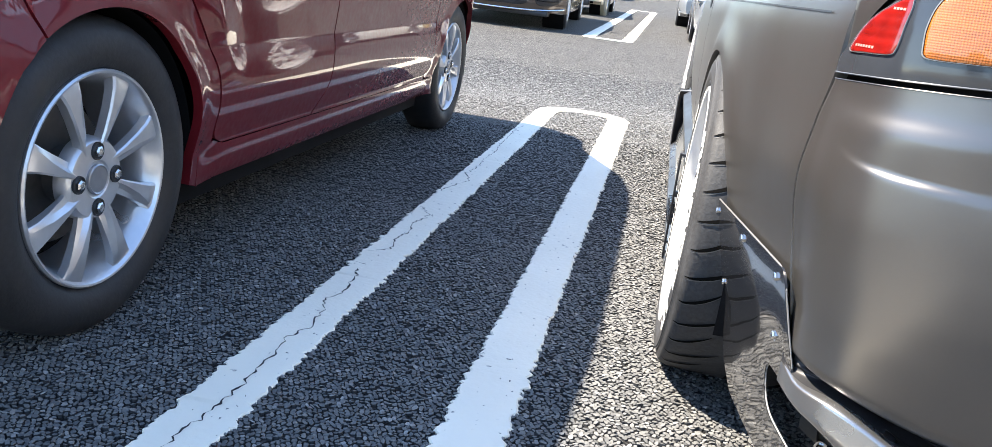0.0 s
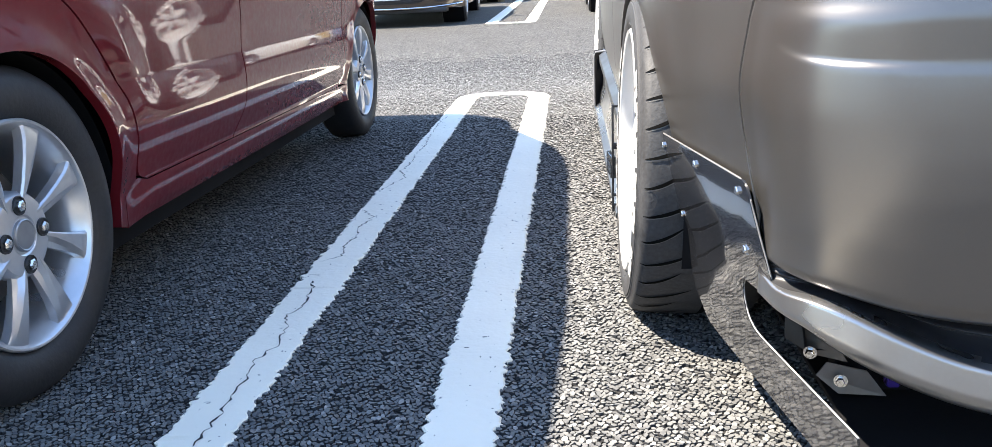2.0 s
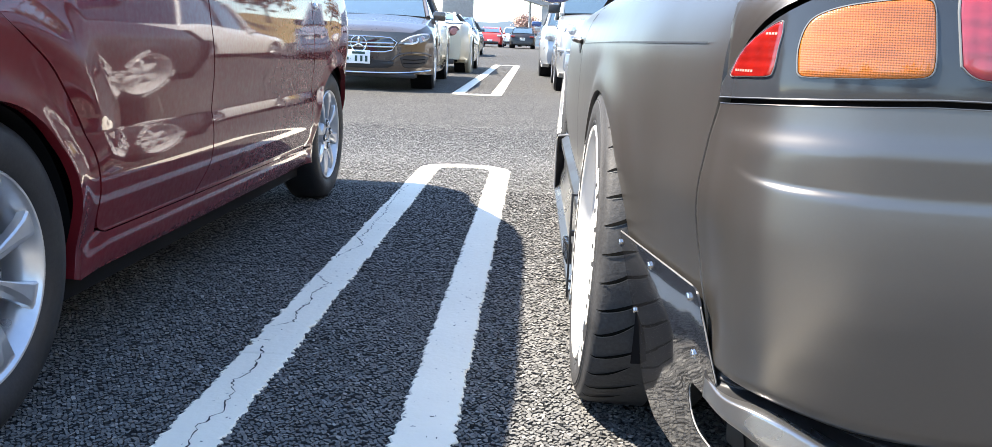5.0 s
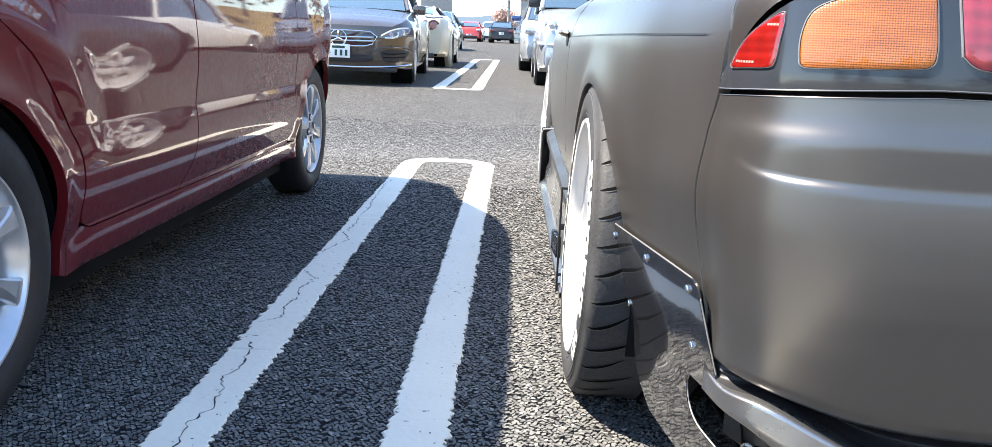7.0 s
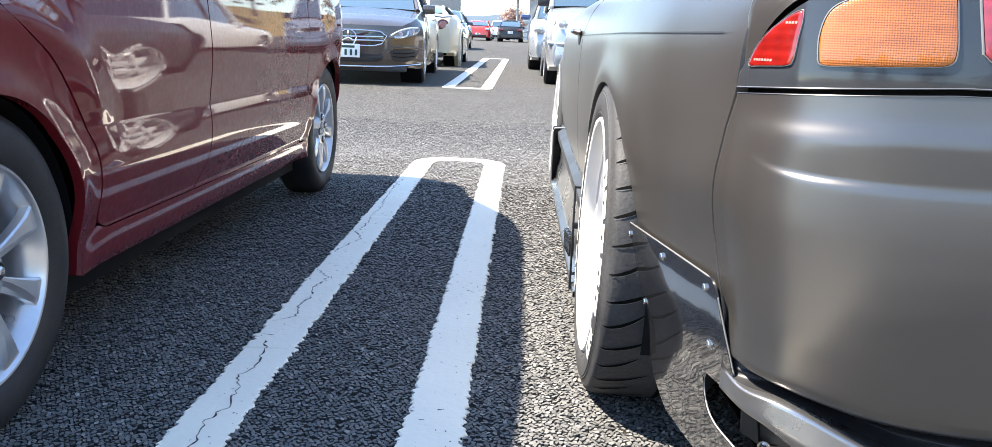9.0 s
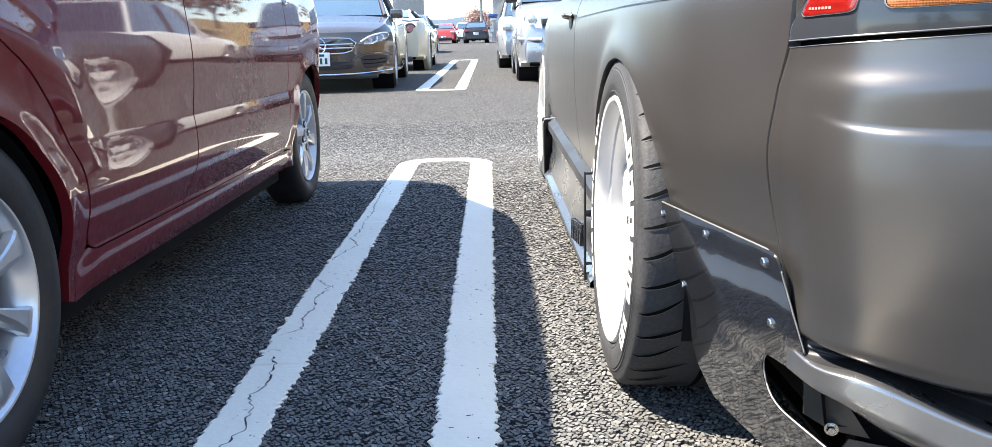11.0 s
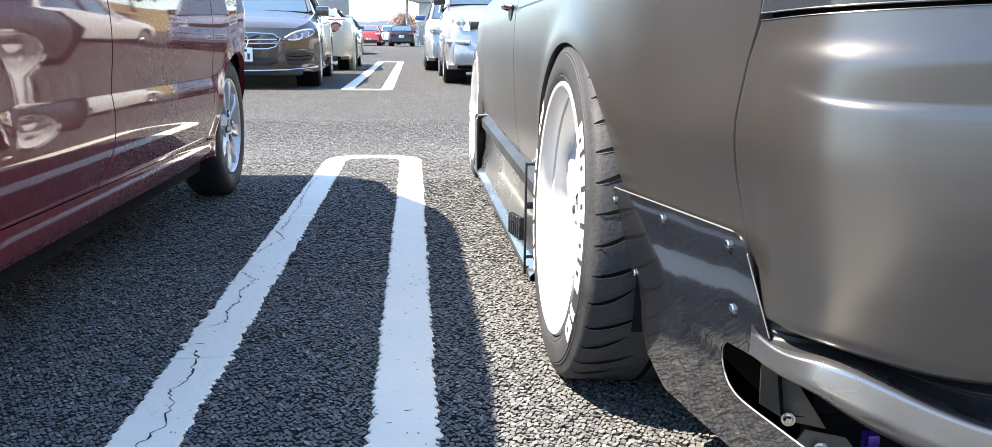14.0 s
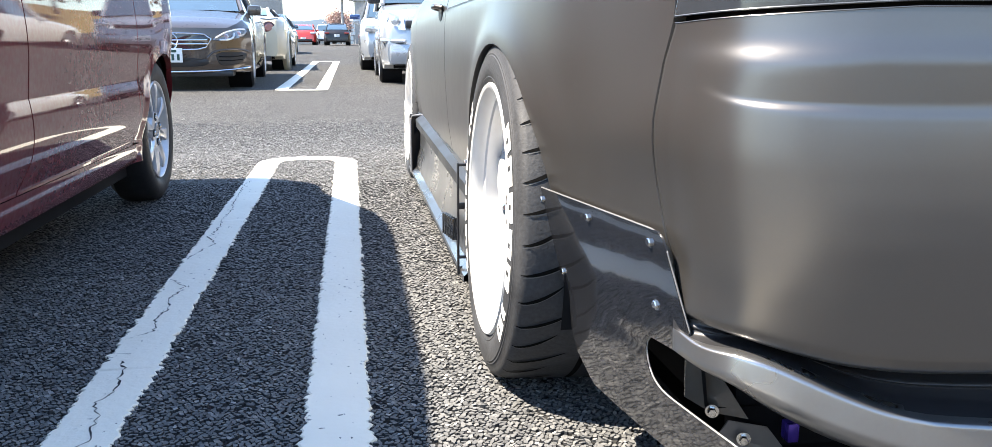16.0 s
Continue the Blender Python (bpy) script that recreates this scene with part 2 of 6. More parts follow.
# part of the glass's blue is sky reflection painted into its base
DARK_GLASS = simple("sky_tinted_car_glass", (0.05, 0.085, 0.12), 0.03, 0.0, 1.0, 0.0, spec=0.8)
CLEAR_LENS = simple("headlamp_lens", (0.55, 0.57, 0.6), 0.1, 0.5, 1.0, 0.02, vary=0.4, scale=40)
BROWN_PAINT = simple("brown_metallic_paint", (0.085, 0.068, 0.058), 0.32, 0.6, 1.0, 0.02, vary=0.05, scale=400)
CREAM_PAINT = simple("cream_white_paint", (0.50, 0.45, 0.34), 0.4, 0.0, 1.0, 0.03, vary=0.04)
SILVER_PAINT = simple("silver_paint", (0.37, 0.39, 0.42), 0.3, 0.55, 1.0, 0.03, vary=0.04)
WHITE_PAINT = simple("white_car_paint", (0.78, 0.77, 0.74), 0.4, 0.0, 1.0, 0.02, vary=0.03)
MAROON_PAINT = simple("maroon_paint", (0.16, 0.02, 0.03), 0.35, 0.2, 1.0, 0.02)
BLACK_PAINT = simple("black_car_paint", (0.008, 0.008, 0.011), 0.4, 0.0, 0.5, 0.05, spec=0.3)
BRIGHT_RED = simple("bright_red_paint", (0.62, 0.03, 0.02), 0.35, 0.0, 1.0, 0.02)
SLATE_PAINT = simple("slate_blue_paint", (0.10, 0.14, 0.19), 0.35, 0.3, 1.0, 0.02)
PLATE_WHITE = simple("number_plate_white", (0.80, 0.80, 0.78), 0.5)
PLATE_INK = simple("plate_dark_green", (0.02, 0.06, 0.045), 0.6)
CONCRETE = simple("concrete", (0.30, 0.295, 0.285), 0.85, vary=0.18, scale=6, bump=0.01)
GRASS = simple("dry_grass_bank", (0.16, 0.115, 0.04), 0.9, vary=0.5, scale=9, bump=0.05)
BLOSSOM = simple("pale_brown_blossom", (0.44, 0.31, 0.27), 0.9, vary=0.3, scale=9)
OCHRE_LEAF = simple("ochre_leaves", (0.15, 0.095, 0.03), 0.85, vary=0.4, scale=9)
GREEN_LEAF = simple("dull_green_leaves", (0.045, 0.06, 0.02), 0.85, vary=0.4, scale=9)
BARK = simple("bark", (0.12, 0.095, 0.075), 0.9, vary=0.3, scale=30, bump=0.01)
# distance haze is mixed into the hills' blue base colour
FAR_HILL = simple("hazy_blue_hill", (0.080, 0.108, 0.138), 1.0, vary=0.1, scale=0.02, spec=0.0)
FAR_WALL = simple("pale_building_wall", (0.26, 0.255, 0.245), 0.8, vary=0.06, scale=2)
FAR_ROOF = simple("grey_roof", (0.35, 0.37, 0.4), 0.7, vary=0.1, scale=2)
BLUE_PLASTIC = simple("blue_mirror_shell", (0.02, 0.05, 0.16), 0.25, 0.2, 1.0, 0.02)
PURPLE = simple("purple_anodised", (0.12, 0.07, 0.5), 0.3, 0.6)


# ---- mesh helpers ----
WORLD_BUILT = {}


def thing(name, label, category, base=(0, 0, 0), group="", turn=None, kind=""):
    """An Empty at the base of a thing. turn None: its parts are built in world places; otherwise they are built round it and turned."""
    ob = new(name)
    ob.empty_display_size = 0.1
    if turn is None:
        ob.matrix_basis = Matrix.Translation(base)
        WORLD_BUILT[ob.name] = Matrix.Translation(base).inverted()
    else:
        ob.matrix_basis = pose(*base, 0, 0, turn)
    return tagged(ob, label, category, group, kind)


def smooth(me, angle=35):
    me.polygons.foreach_set("use_smooth", [True] * len(me.polygons))
    me.set_sharp_from_angle(angle=radians(angle))


def part(name, bm, mat, parent=None, label="", angle=35, flat=False):
    me = bpy.data.meshes.new(name)
    bm.to_mesh(me)
    bm.free()
    if not flat:
        smooth(me, angle)
    me.materials.append(mat)
    ob = new(name, me)
    if parent is not None:
        ob.parent = parent
        if parent.name in WORLD_BUILT:
            ob.matrix_parent_inverse = WORLD_BUILT[parent.name]
    if label:
        ob["label"] = label
    return ob


def box(bm, cx, cy, cz, sx, sy, sz, bevel=0.0, m=None):
    g = bmesh.ops.create_cube(bm, size=1.0, matrix=Matrix.Translation((cx, cy, cz)) @ Matrix.Diagonal((sx, sy, sz, 1)))
    vs = g["verts"]
    if bevel:
        es = list({e for v in vs for e in v.link_edges})
        r = bmesh.ops.bevel(bm, geom=es, offset=bevel, segments=2, affect="EDGES", profile=0.6)
        vs = list({v for f in r["faces"] for v in f.verts} | {v for v in vs if v.is_valid})
    if m is not None:
        bmesh.ops.transform(bm, matrix=m, verts=[v for v in vs if v.is_valid])
    return bm


def boxed(*a, **k):
    return box(bmesh.new(), *a, **k)


def lathe(profile, seg=64, m=None, closed=False):
    """Turns (x, r) rows about the x axis."""
    bm = bmesh.new()
    rings = []
    for x, r in profile:
        rings.append([bm.verts.new((x, r * math.cos(2 * math.pi * k / seg), r * math.sin(2 * math.pi * k / seg))) for k in range(seg)])
    pairs = list(zip(rings, rings[1:]))
    if closed:
        pairs.append((rings[-1], rings[0]))
    for a, b in pairs:
        for k in range(seg):
            q = (k + 1) % seg
            bm.faces.new((a[k], a[q], b[q], b[k]))
    bmesh.ops.remove_doubles(bm, verts=bm.verts, dist=1e-5)
    bmesh.ops.recalc_face_normals(bm, faces=bm.faces)
    if m is not None:
        bmesh.ops.transform(bm, matrix=m, verts=bm.verts)
    return bm


def grid(bm, rows):
    """A sheet of faces over rows of points."""
    vs = [[bm.verts.new(p) for p in r] for r in rows]
    for a, b in zip(vs, vs[1:]):
        for k in range(len(a) - 1):
            bm.faces.new((a[k], a[k + 1], b[k + 1], b[k]))
    return bm


def curve_at(pts, u):
    """A point on the Catmull-Rom curve through pts, u from 0 to 1 by index."""
    n = len(pts) - 1
    f = max(0.0, min(1.0, u)) * n
    i = min(int(f), n - 1)
    t = f - i
    p = [np.array(pts[max(0, min(n, i + d))], float) for d in (-1, 0, 1, 2)]
    return 0.5 * (2 * p[1] + (p[2] - p[0]) * t + (2 * p[0] - 5 * p[1] + 4 * p[2] - p[3]) * t * t + (3 * p[1] - p[0] - 3 * p[2] + p[3]) * t ** 3)


def sampled(pts, n):
    """n + 1 points evenly spaced along the smooth curve through pts."""
    m = max(400, 60 * len(pts))
    d = np.array([curve_at(pts, k / m) for k in range(m + 1)])
    s = np.concatenate([[0], np.cumsum(np.linalg.norm(np.diff(d, axis=0), axis=1))])
    w = np.linspace(0, s[-1], n + 1)
    return np.stack([np.interp(w, s, d[:, k]) for k in range(d.shape[1])], 1)


def lines(pts, n):
    """n + 1 points evenly spaced along straight segments."""
    d = np.array(pts, float)
    s = np.concatenate([[0], np.cumsum(np.linalg.norm(np.diff(d, axis=0), axis=1))])
    w = np.linspace(0, s[-1], n + 1)
    return np.stack([np.interp(w, s, d[:, k]) for k in range(d.shape[1])], 1)


def patch(surface, a, b, n=16, flange=0.008, inward=(1, 0, 0)):
    """A panel: surface(u, v) over the strip between the curves a and b, its edges turned inward."""
    bm = bmesh.new()
    rows = []
    for k in range(n + 1):
        w = k / n
        rows.append([surface(*(pa * (1 - w) + pb * w)) for pa, pb in zip(a, b)])
    grid(bm, rows)
    bmesh.ops.recalc_face_normals(bm, faces=bm.faces)
    if flange:
        es = [e for e in bm.edges if e.is_boundary]
        for step, (inn, shrink) in enumerate(((0.0025, 0.0), (flange, 0.0))):
            r = bmesh.ops.extrude_edge_only(bm, edges=es)
            nv = [g for g in r["geom"] if isinstance(g, bmesh.types.BMVert)]
            bmesh.ops.translate(bm, vec=Vector(inward) * inn, verts=nv)
            es = [g for g in r["geom"] if isinstance(g, bmesh.types.BMEdge) and g.is_boundary]
    return bm


def tube(pts, r, seg=8):
    """A round bar along pts."""
    bm = bmesh.new()
    P = [Vector(p) for p in pts]
    rings = []
    for k, p in enumerate(P):
        d = (P[min(k + 1, len(P) - 1)] - P[max(k - 1, 0)]).normalized()
        s = d.cross(Vector((0, 0, 1)) if abs(d.z) < 0.9 else Vector((1, 0, 0))).normalized()
        t = d.cross(s)
        rings.append([bm.verts.new(p + r * (math.cos(a) * s + math.sin(a) * t)) for a in (2 * math.pi * q / seg for q in range(seg))])
    for a, b in zip(rings, rings[1:]):
        for q in range(seg):
            bm.faces.new((a[q], a[(q + 1) % seg], b[(q + 1) % seg], b[q]))
    bm.faces.new(rings[0])
    bm.faces.new(rings[-1][::-1])
    bmesh.ops.recalc_face_normals(bm, faces=bm.faces)
    return bm


def plate(outline, normal, thick, surface=None):
    """A flat or bent plate with the given outline of 3D points, thickened against the normal."""
    bm = bmesh.new()
    f = bm.faces.new([bm.verts.new(p) for p in outline])
    r = bmesh.ops.extrude_face_region(bm, geom=[f])
    bmesh.ops.translate(bm, vec=-Vector(normal) * thick, verts=[g for g in r["geom"] if isinstance(g, bmesh.types.BMVert)])
    bmesh.ops.recalc_face_normals(bm, faces=bm.faces)
    return bm


def bolt(radius=0.006, height=0.006):
    """A hexagon head on a washer, its axis along x."""
    bm = lathe([(0, 0.0), (0, radius * 1.5), (0.0012, radius * 1.5), (0.0012, radius * 0.9)], 16)
    vs = []
    for x, r in ((0.001, radius), (height * 0.8, radius), (height, radius * 0.8)):
        vs.append([bm.verts.new((x, r * math.cos(math.pi / 3 * k), r * math.sin(math.pi / 3 * k))) for k in range(6)])
    for a, b in zip(vs, vs[1:]):
        for k in range(6):
            bm.faces.new((a[k], a[(k + 1) % 6], b[(k + 1) % 6], b[k]))
    bm.faces.new(vs[-1])
    bmesh.ops.recalc_face_normals(bm, faces=bm.faces)
    return bm


# ---- ground and markings ----
def ground_z(y):
    """The lot is level at the near stalls and rises gently beyond the lane."""
    return 0.0 if y < 5.6 else (y - 5.6) * 0.0095 if y < 70 else 0.61


bm = bmesh.new()
ys = [-400, -60, -8, 0, 5.6, 6.5, 8, 12, 20, 30, 45, 70, 150, 900, 4000]
grid(bm, [[(x, y, ground_z(y)) for x in (-3000, -80, -12, 0, 12, 80, 3000)] for y in ys])
bmesh.ops.recalc_face_normals(bm, faces=bm.faces)
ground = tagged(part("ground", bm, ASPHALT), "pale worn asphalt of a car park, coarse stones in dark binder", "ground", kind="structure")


def ragged(path_pts, half, rise, seed, step=0.006, rag=0.0035):
    """A painted stripe along path_pts with uneven, chipped edges."""
    rnd = random.Random(seed)
    total = sum(math.dist(a, b) for a, b in zip(path_pts, path_pts[1:]))
    d = lines(path_pts, max(8, int(total / step)))
    bm = bmesh.new()
    rows = []
    jl = jr = 0.0
    for k, p in enumerate(d):
        a, b = d[max(k - 1, 0)], d[min(k + 1, len(d) - 1)]
        t = (b - a) / max(np.linalg.norm(b - a), 1e-9)
        nrm = np.array((-t[1], t[0]))
        jl = 0.4 * jl + rnd.gauss(0, rag)
        jr = 0.4 * jr + rnd.gauss(0, rag)
        l, r = p + nrm * (half + jl), p - nrm * (half + jr)
        z = ground_z(p[1])
        rows.append([(l[0], l[1], z - 0.004), (l[0], l[1], z + rise * 0.6), *[(*(l + (r - l) * w), z + rise) for w in (0.03, 0.97)], (r[0], r[1], z + rise * 0.6), (r[0], r[1], z - 0.004)])
    grid(bm, rows)
    bmesh.ops.recalc_face_normals(bm, faces=bm.faces)
    return bm


def arc(cx, cy, r, a0, a1, n=8):
    return [(cx + r * math.cos(radians(a0 + (a1 - a0) * k / n)), cy + r * math.sin(radians(a0 + (a1 - a0) * k / n))) for k in range(n + 1)]


LX, RX = -0.3185, 0.0775          # centre lines of the two stripes
bay_line = thing("parking_line", "white hairpin-shaped double parking line painted on asphalt, cracked along one stripe", "parking line", (-0.12, 2, 0.0), kind="structure")
hairpin = [(LX, -0.9), (LX, 4.86)] + arc(-0.1635, 4.895, 0.155, 180, 90) + arc(-0.0775, 4.895, 0.155, 90, 0) + [(RX, 4.86), (RX, -0.9)]
part("stripe", ragged(hairpin, 0.054, 0.0062, 3, rag=0.003), LINE, bay_line)
far_line = thing("parking_line", "white closed-loop parking line between the cars across the lane", "parking line", (-0.5, 17, 0.1), kind="structure")
loop = [(-0.74, 17), (-0.74, 11.34), (-0.72, 11.26)] + [(-0.27, 11.26), (-0.245, 11.34), (-0.245, 23.2), (-0.76, 23.2), (-0.74, 17)]
part("stripe", ragged(loop, 0.072, 0.006, 5, 0.03), LINE, far_line)
# the crack that runs along the left stripe
CRACKS = [
    [(-0.300, 0.8), (-0.33, 1.1), (-0.31, 1.36), (-0.317, 1.508), (-0.325, 1.557), (-0.305, 1.627), (-0.313, 1.699), (-0.322, 1.745), (-0.339, 1.772), (-0.322, 1.802), (-0.318, 1.849), (-0.321, 1.923), (-0.343, 1.981)],
    [(-0.331, 2.016), (-0.368, 2.028)],
    [(-0.366, 2.112), (-0.316, 2.157), (-0.332, 2.242), (-0.321, 2.327), (-0.335, 2.413), (-0.316, 2.481), (-0.32, 2.513), (-0.366, 2.586)],
    [(-0.366, 2.80), (-0.331, 2.941), (-0.315, 2.991), (-0.346, 3.102), (-0.334, 3.25), (-0.344, 3.356), (-0.338, 3.56), (-0.351, 3.755), (-0.36, 4.167), (-0.344, 4.266)],
]
for seed, pts in enumerate(CRACKS):
    rnd = random.Random(40 + seed)
    total = sum(math.dist(a, b) for a, b in zip(pts, pts[1:]))
    d = lines(pts, max(4, int(total / 0.011)))
    bm = bmesh.new()
    rows = []
    for k, p in enumerate(d):
        w = 0.0 if k in (0, len(d) - 1) else max(0.0004, rnd.gauss(0.0013, 0.0008))
        o = rnd.gauss(0, 0.0035)
        rows.append([(p[0] + o - w, p[1] + rnd.gauss(0, 0.002), 0.0067), (p[0] + o + w, p[1], 0.0067)])
    grid(bm, rows)
    part("crack", bm, CRACK, bay_line, "thin dark crack in the paint")


def section(heights, offsets, soft):
    """A rounded section: the straight-line table (heights, offsets), softened over a height of about soft."""
    zz = np.arange(heights[0] - 0.05, heights[-1] + 0.05, 0.001)
    oo = np.interp(zz, heights, offsets)
    k = np.exp(-0.5 * (np.arange(-int(soft * 3000), int(soft * 3000) + 1) / (soft * 1000)) ** 2)
    pad = len(k) // 2
    oo = np.convolve(np.pad(oo, pad, mode="edge"), k / k.sum(), "valid")
    return lambda z: float(np.interp(z, zz, oo))


# ---- wheels ----
def spread(bm, m):
    bmesh.ops.transform(bm, matrix=m, verts=bm.verts)
    return bm


def spoke(stations, back, flare=1.5):
    """A faceted spoke along +z; stations: (radius, half width, face x). The flanks slope back to x - back."""
    bm = bmesh.new()
    rows = []
    for r, w, x in stations:
        rows.append([(x - back, -w * flare, r), (x - 0.004, -w, r), (x, -w * 0.55, r), (x - 0.003, 0, r), (x, w * 0.55, r), (x - 0.004, w, r), (x - back, w * flare, r)])
    grid(bm, rows)
    bmesh.ops.recalc_face_normals(bm, faces=bm.faces)
    return bm


def cut_spoke(stations):
    """A flat-faced spoke along +z with crisp edges; one flank is a wide sloping facet that runs out to a point at the rim."""
    bm = bmesh.new()
    rows = []
    for r, w, x in stations:
        u = min(1.0, max(0.0, (r - 0.045) / 0.115))
        cut = -0.55 + 1.15 * u ** 1.4
        rows.append([(x - 0.019, -w * 1.04, r), (x - 0.0035, -w, r), (x, -w * 0.82, r), (x, w * min(0.82, cut), r), (x - 0.0022 - 0.009 * (1 - u), w * min(0.9, cut + 0.55), r), (x - 0.004 - 0.010 * (1 - u), w, r), (x - 0.019, w * 1.04, r)])
    grid(bm, rows)
    bmesh.ops.recalc_face_normals(bm, faces=bm.faces)
    return bm


def silver_wheel(car, m):
    """A 14 inch silver alloy with eight spokes and four nuts; its outer side faces +x of m."""
    rim = part("wheel", lathe([(-0.13, 0.160), (-0.04, 0.162), (-0.018, 0.170), (-0.004, 0.178), (0.004, 0.181), (0.0085, 0.1845), (0.0095, 0.188), (0.006, 0.191), (-0.008, 0.190), (-0.012, 0.184)], 72, m), ALLOY, car, "eight-spoke silver alloy wheel")
    prof = [(-0.012, 0.184), (0.002, 0.192), (0.012, 0.208), (0.017, 0.228), (0.013, 0.252), (0.001, 0.269), (-0.014, 0.277), (-0.045, 0.2805), (-0.10, 0.281), (-0.125, 0.276), (-0.148, 0.25), (-0.150, 0.21), (-0.14, 0.17)]
    part("tyre", lathe(prof, 96, m), RUBBER, rim, "black rubber tyre")
    for k in range(8):
        b = cut_spoke([(0.026, 0.0140, -0.003), (0.050, 0.0125, 0.000), (0.085, 0.0140, 0.004), (0.125, 0.0170, 0.006), (0.155, 0.0205, 0.006), (0.172, 0.0240, 0.004), (0.184, 0.0290, 0.001)])
        part("spoke", spread(b, m @ pose(0, 0, 0, 22.5 + 45 * k)), ALLOY, rim, angle=16)
    part("hub", lathe([(-0.03, 0.074), (-0.008, 0.0725), (-0.001, 0.067), (0.0002, 0.060), (0.0002, 0.034), (-0.002, 0.031), (-0.001, 0.0)], 48, m), ALLOY, rim)
    part("centre_cap", lathe([(-0.004, 0.0275), (0.003, 0.0270), (0.0045, 0.025), (0.003, 0.023), (0.004, 0.0)], 40, m), simple("cap_grey", (0.33, 0.34, 0.36), 0.3, 0.7), rim, "grey round centre cap")
    for k in range(4):
        t = m @ pose(0, 0, 0, 90 * k) @ pose(0.0, 0, 0.05)
        # no real pocket: a black disc paints the shade round each nut
        part("nut_recess_shade", lathe([(0.0012, 0.0), (0.0012, 0.0128), (0.0034, 0.0142), (0.0034, 0.0156), (-0.004, 0.0164)], 28, t), BLACK_PLASTIC, rim)
        part("wheel_nut", lathe([(0.001, 0.0100), (0.0065, 0.0096), (0.0090, 0.0066), (0.0094, 0.0)], 6, t), STEEL, rim, "steel wheel nut")
    part("brake_drum", lathe([(-0.125, 0.125), (-0.082, 0.125), (-0.074, 0.118), (-0.070, 0.05), (-0.05, 0.045), (-0.05, 0.0)], 40, m), CAST, rim)
    part("wheel_back", lathe([(-0.118, 0.159), (-0.118, 0.0)], 40, m), DARK, rim)
    return rim


# ---- the red car ----
def leaning(heights, lean, z0, x0):
    """A side section from the lean of its normal (radians, up positive) at each height, through (x0, z0)."""
    zz = np.arange(heights[0], heights[-1], 0.001)
    th = np.interp(zz, heights, lean)
    k = np.exp(-0.5 * (np.arange(-12, 13) / 1.8) ** 2)
    th = np.convolve(np.pad(th, 12, mode="edge"), k / k.sum(), "valid")
    xx = -np.cumsum(np.tan(th)) * 0.001
    xx += x0 - np.interp(z0, zz, xx)
    return lambda z: float(np.interp(z, zz, xx))


RED_SECTION = leaning([0.15, 0.258, 0.272, 0.332, 0.387, 0.416, 0.448, 0.483, 0.488, 0.545, 0.595, 0.640, 0.69, 0.75, 0.82, 0.90, 1.0, 1.10, 1.55],
                      [-0.02, -0.05, -0.30, -0.30, -0.096, -0.010, 0.075, 0.165, -0.10, -0.154, -0.085, -0.016, 0.04, 0.07, 0.11, 0.16, 0.20, 0.24, 0.24], 0.416, -0.617)
SILL_SECTION = section([0.17, 0.19, 0.21, 0.235, 0.254, 0.263, 0.270, 0.276, 0.40], [-0.024, -0.010, -0.001, 0.0035, 0.0042, 0.0036, 0.0020, 0.0, 0.0], 0.002)


def red_x(y, z):
    """The x of the red car's right flank."""
    x = RED_SECTION(z) + (SILL_SECTION(z) * min(1.0, max(0.0, (y - 1.80) / 0.10), max(0.0, (3.63 - y) / 0.06)) if z < 0.29 else 0.0)
    for yc in (1.472, 3.895):
        d = math.hypot(y - yc, z - 0.27)
        x += (0.007 if yc < 2 else 0.008) * math.exp(-((d - 0.30) / 0.035) ** 2) * (1 if z < 0.9 else 0)
    d = math.hypot(y - 1.472, z - 0.27)
    x += 0.009 * math.exp(-((d - 0.435) / 0.045) ** 2) * max(0.0, min(1.0, (z - 0.40) / 0.12)) * (1 if y > 1.40 else math.exp(-((1.40 - y) / 0.08) ** 2))
    x += 0.020 * math.exp(-((y - 1.42) / 0.26) ** 2 - ((z - 0.72) / 0.17) ** 2)
    x += 0.012 * math.exp(-((y - 4.0) / 0.22) ** 2 - ((z - 0.74) / 0.13) ** 2)
    q = max(0.0, (1.88 - y) - 0.5 * (z - 0.5))
    x -= 0.22 * q * q / (q + 0.06) * max(0.0, min(1.0, (z - 0.50) / 0.3))
    # plan: nose and tail turn in
    if y > 4.04:
        x -= 1.7 * (y - 4.04) ** 2
    if y < 1.0:
        x -= 0.45 * (1.0 - y) ** 2
    return x


def red_surface(y, z):
    return (red_x(y, z), y, z)


def arch_curve(yc, zc, r, a0, a1, n):
    return np.array([(yc - r * math.cos(radians(a)), zc + r * math.sin(radians(a))) for a in np.linspace(a0, a1, n + 1)])


red_car = thing("hatchback_car", "dark red glossy small hatchback parked beside the white line", "car", (-1.35, 2.6, 0))
IN = (-1, 0, 0)
WELL = (1.472, 3.895)
AR = 0.302
# rear door: hind edge follows the wheel arch
def edge_at(pts, levels, low):
    """The curve through pts read at the given heights, its foot moved to the height low."""
    d = sampled(pts, 400)
    z = levels + (low - levels[0]) * np.clip((0.31 - levels) / (0.31 - levels[0]), 0, 1)
    return np.stack([np.interp(z, d[:, 1], d[:, 0]), z], 1)


DOOR_Z = np.concatenate([np.linspace(0.268, 0.50, 96), np.linspace(0.506, 0.70, 40), np.linspace(0.71, 1.03, 30)])
hind = edge_at([(1.900, 0.272), (1.862, 0.288), (1.848, 0.320), (1.844, 0.37), (1.826, 0.436), (1.788, 0.492), (1.737, 0.55), (1.664, 0.622), (1.60, 0.665), (1.52, 0.72), (1.47, 0.80), (1.45, 0.92), (1.45, 1.03)], DOOR_Z, 0.272)
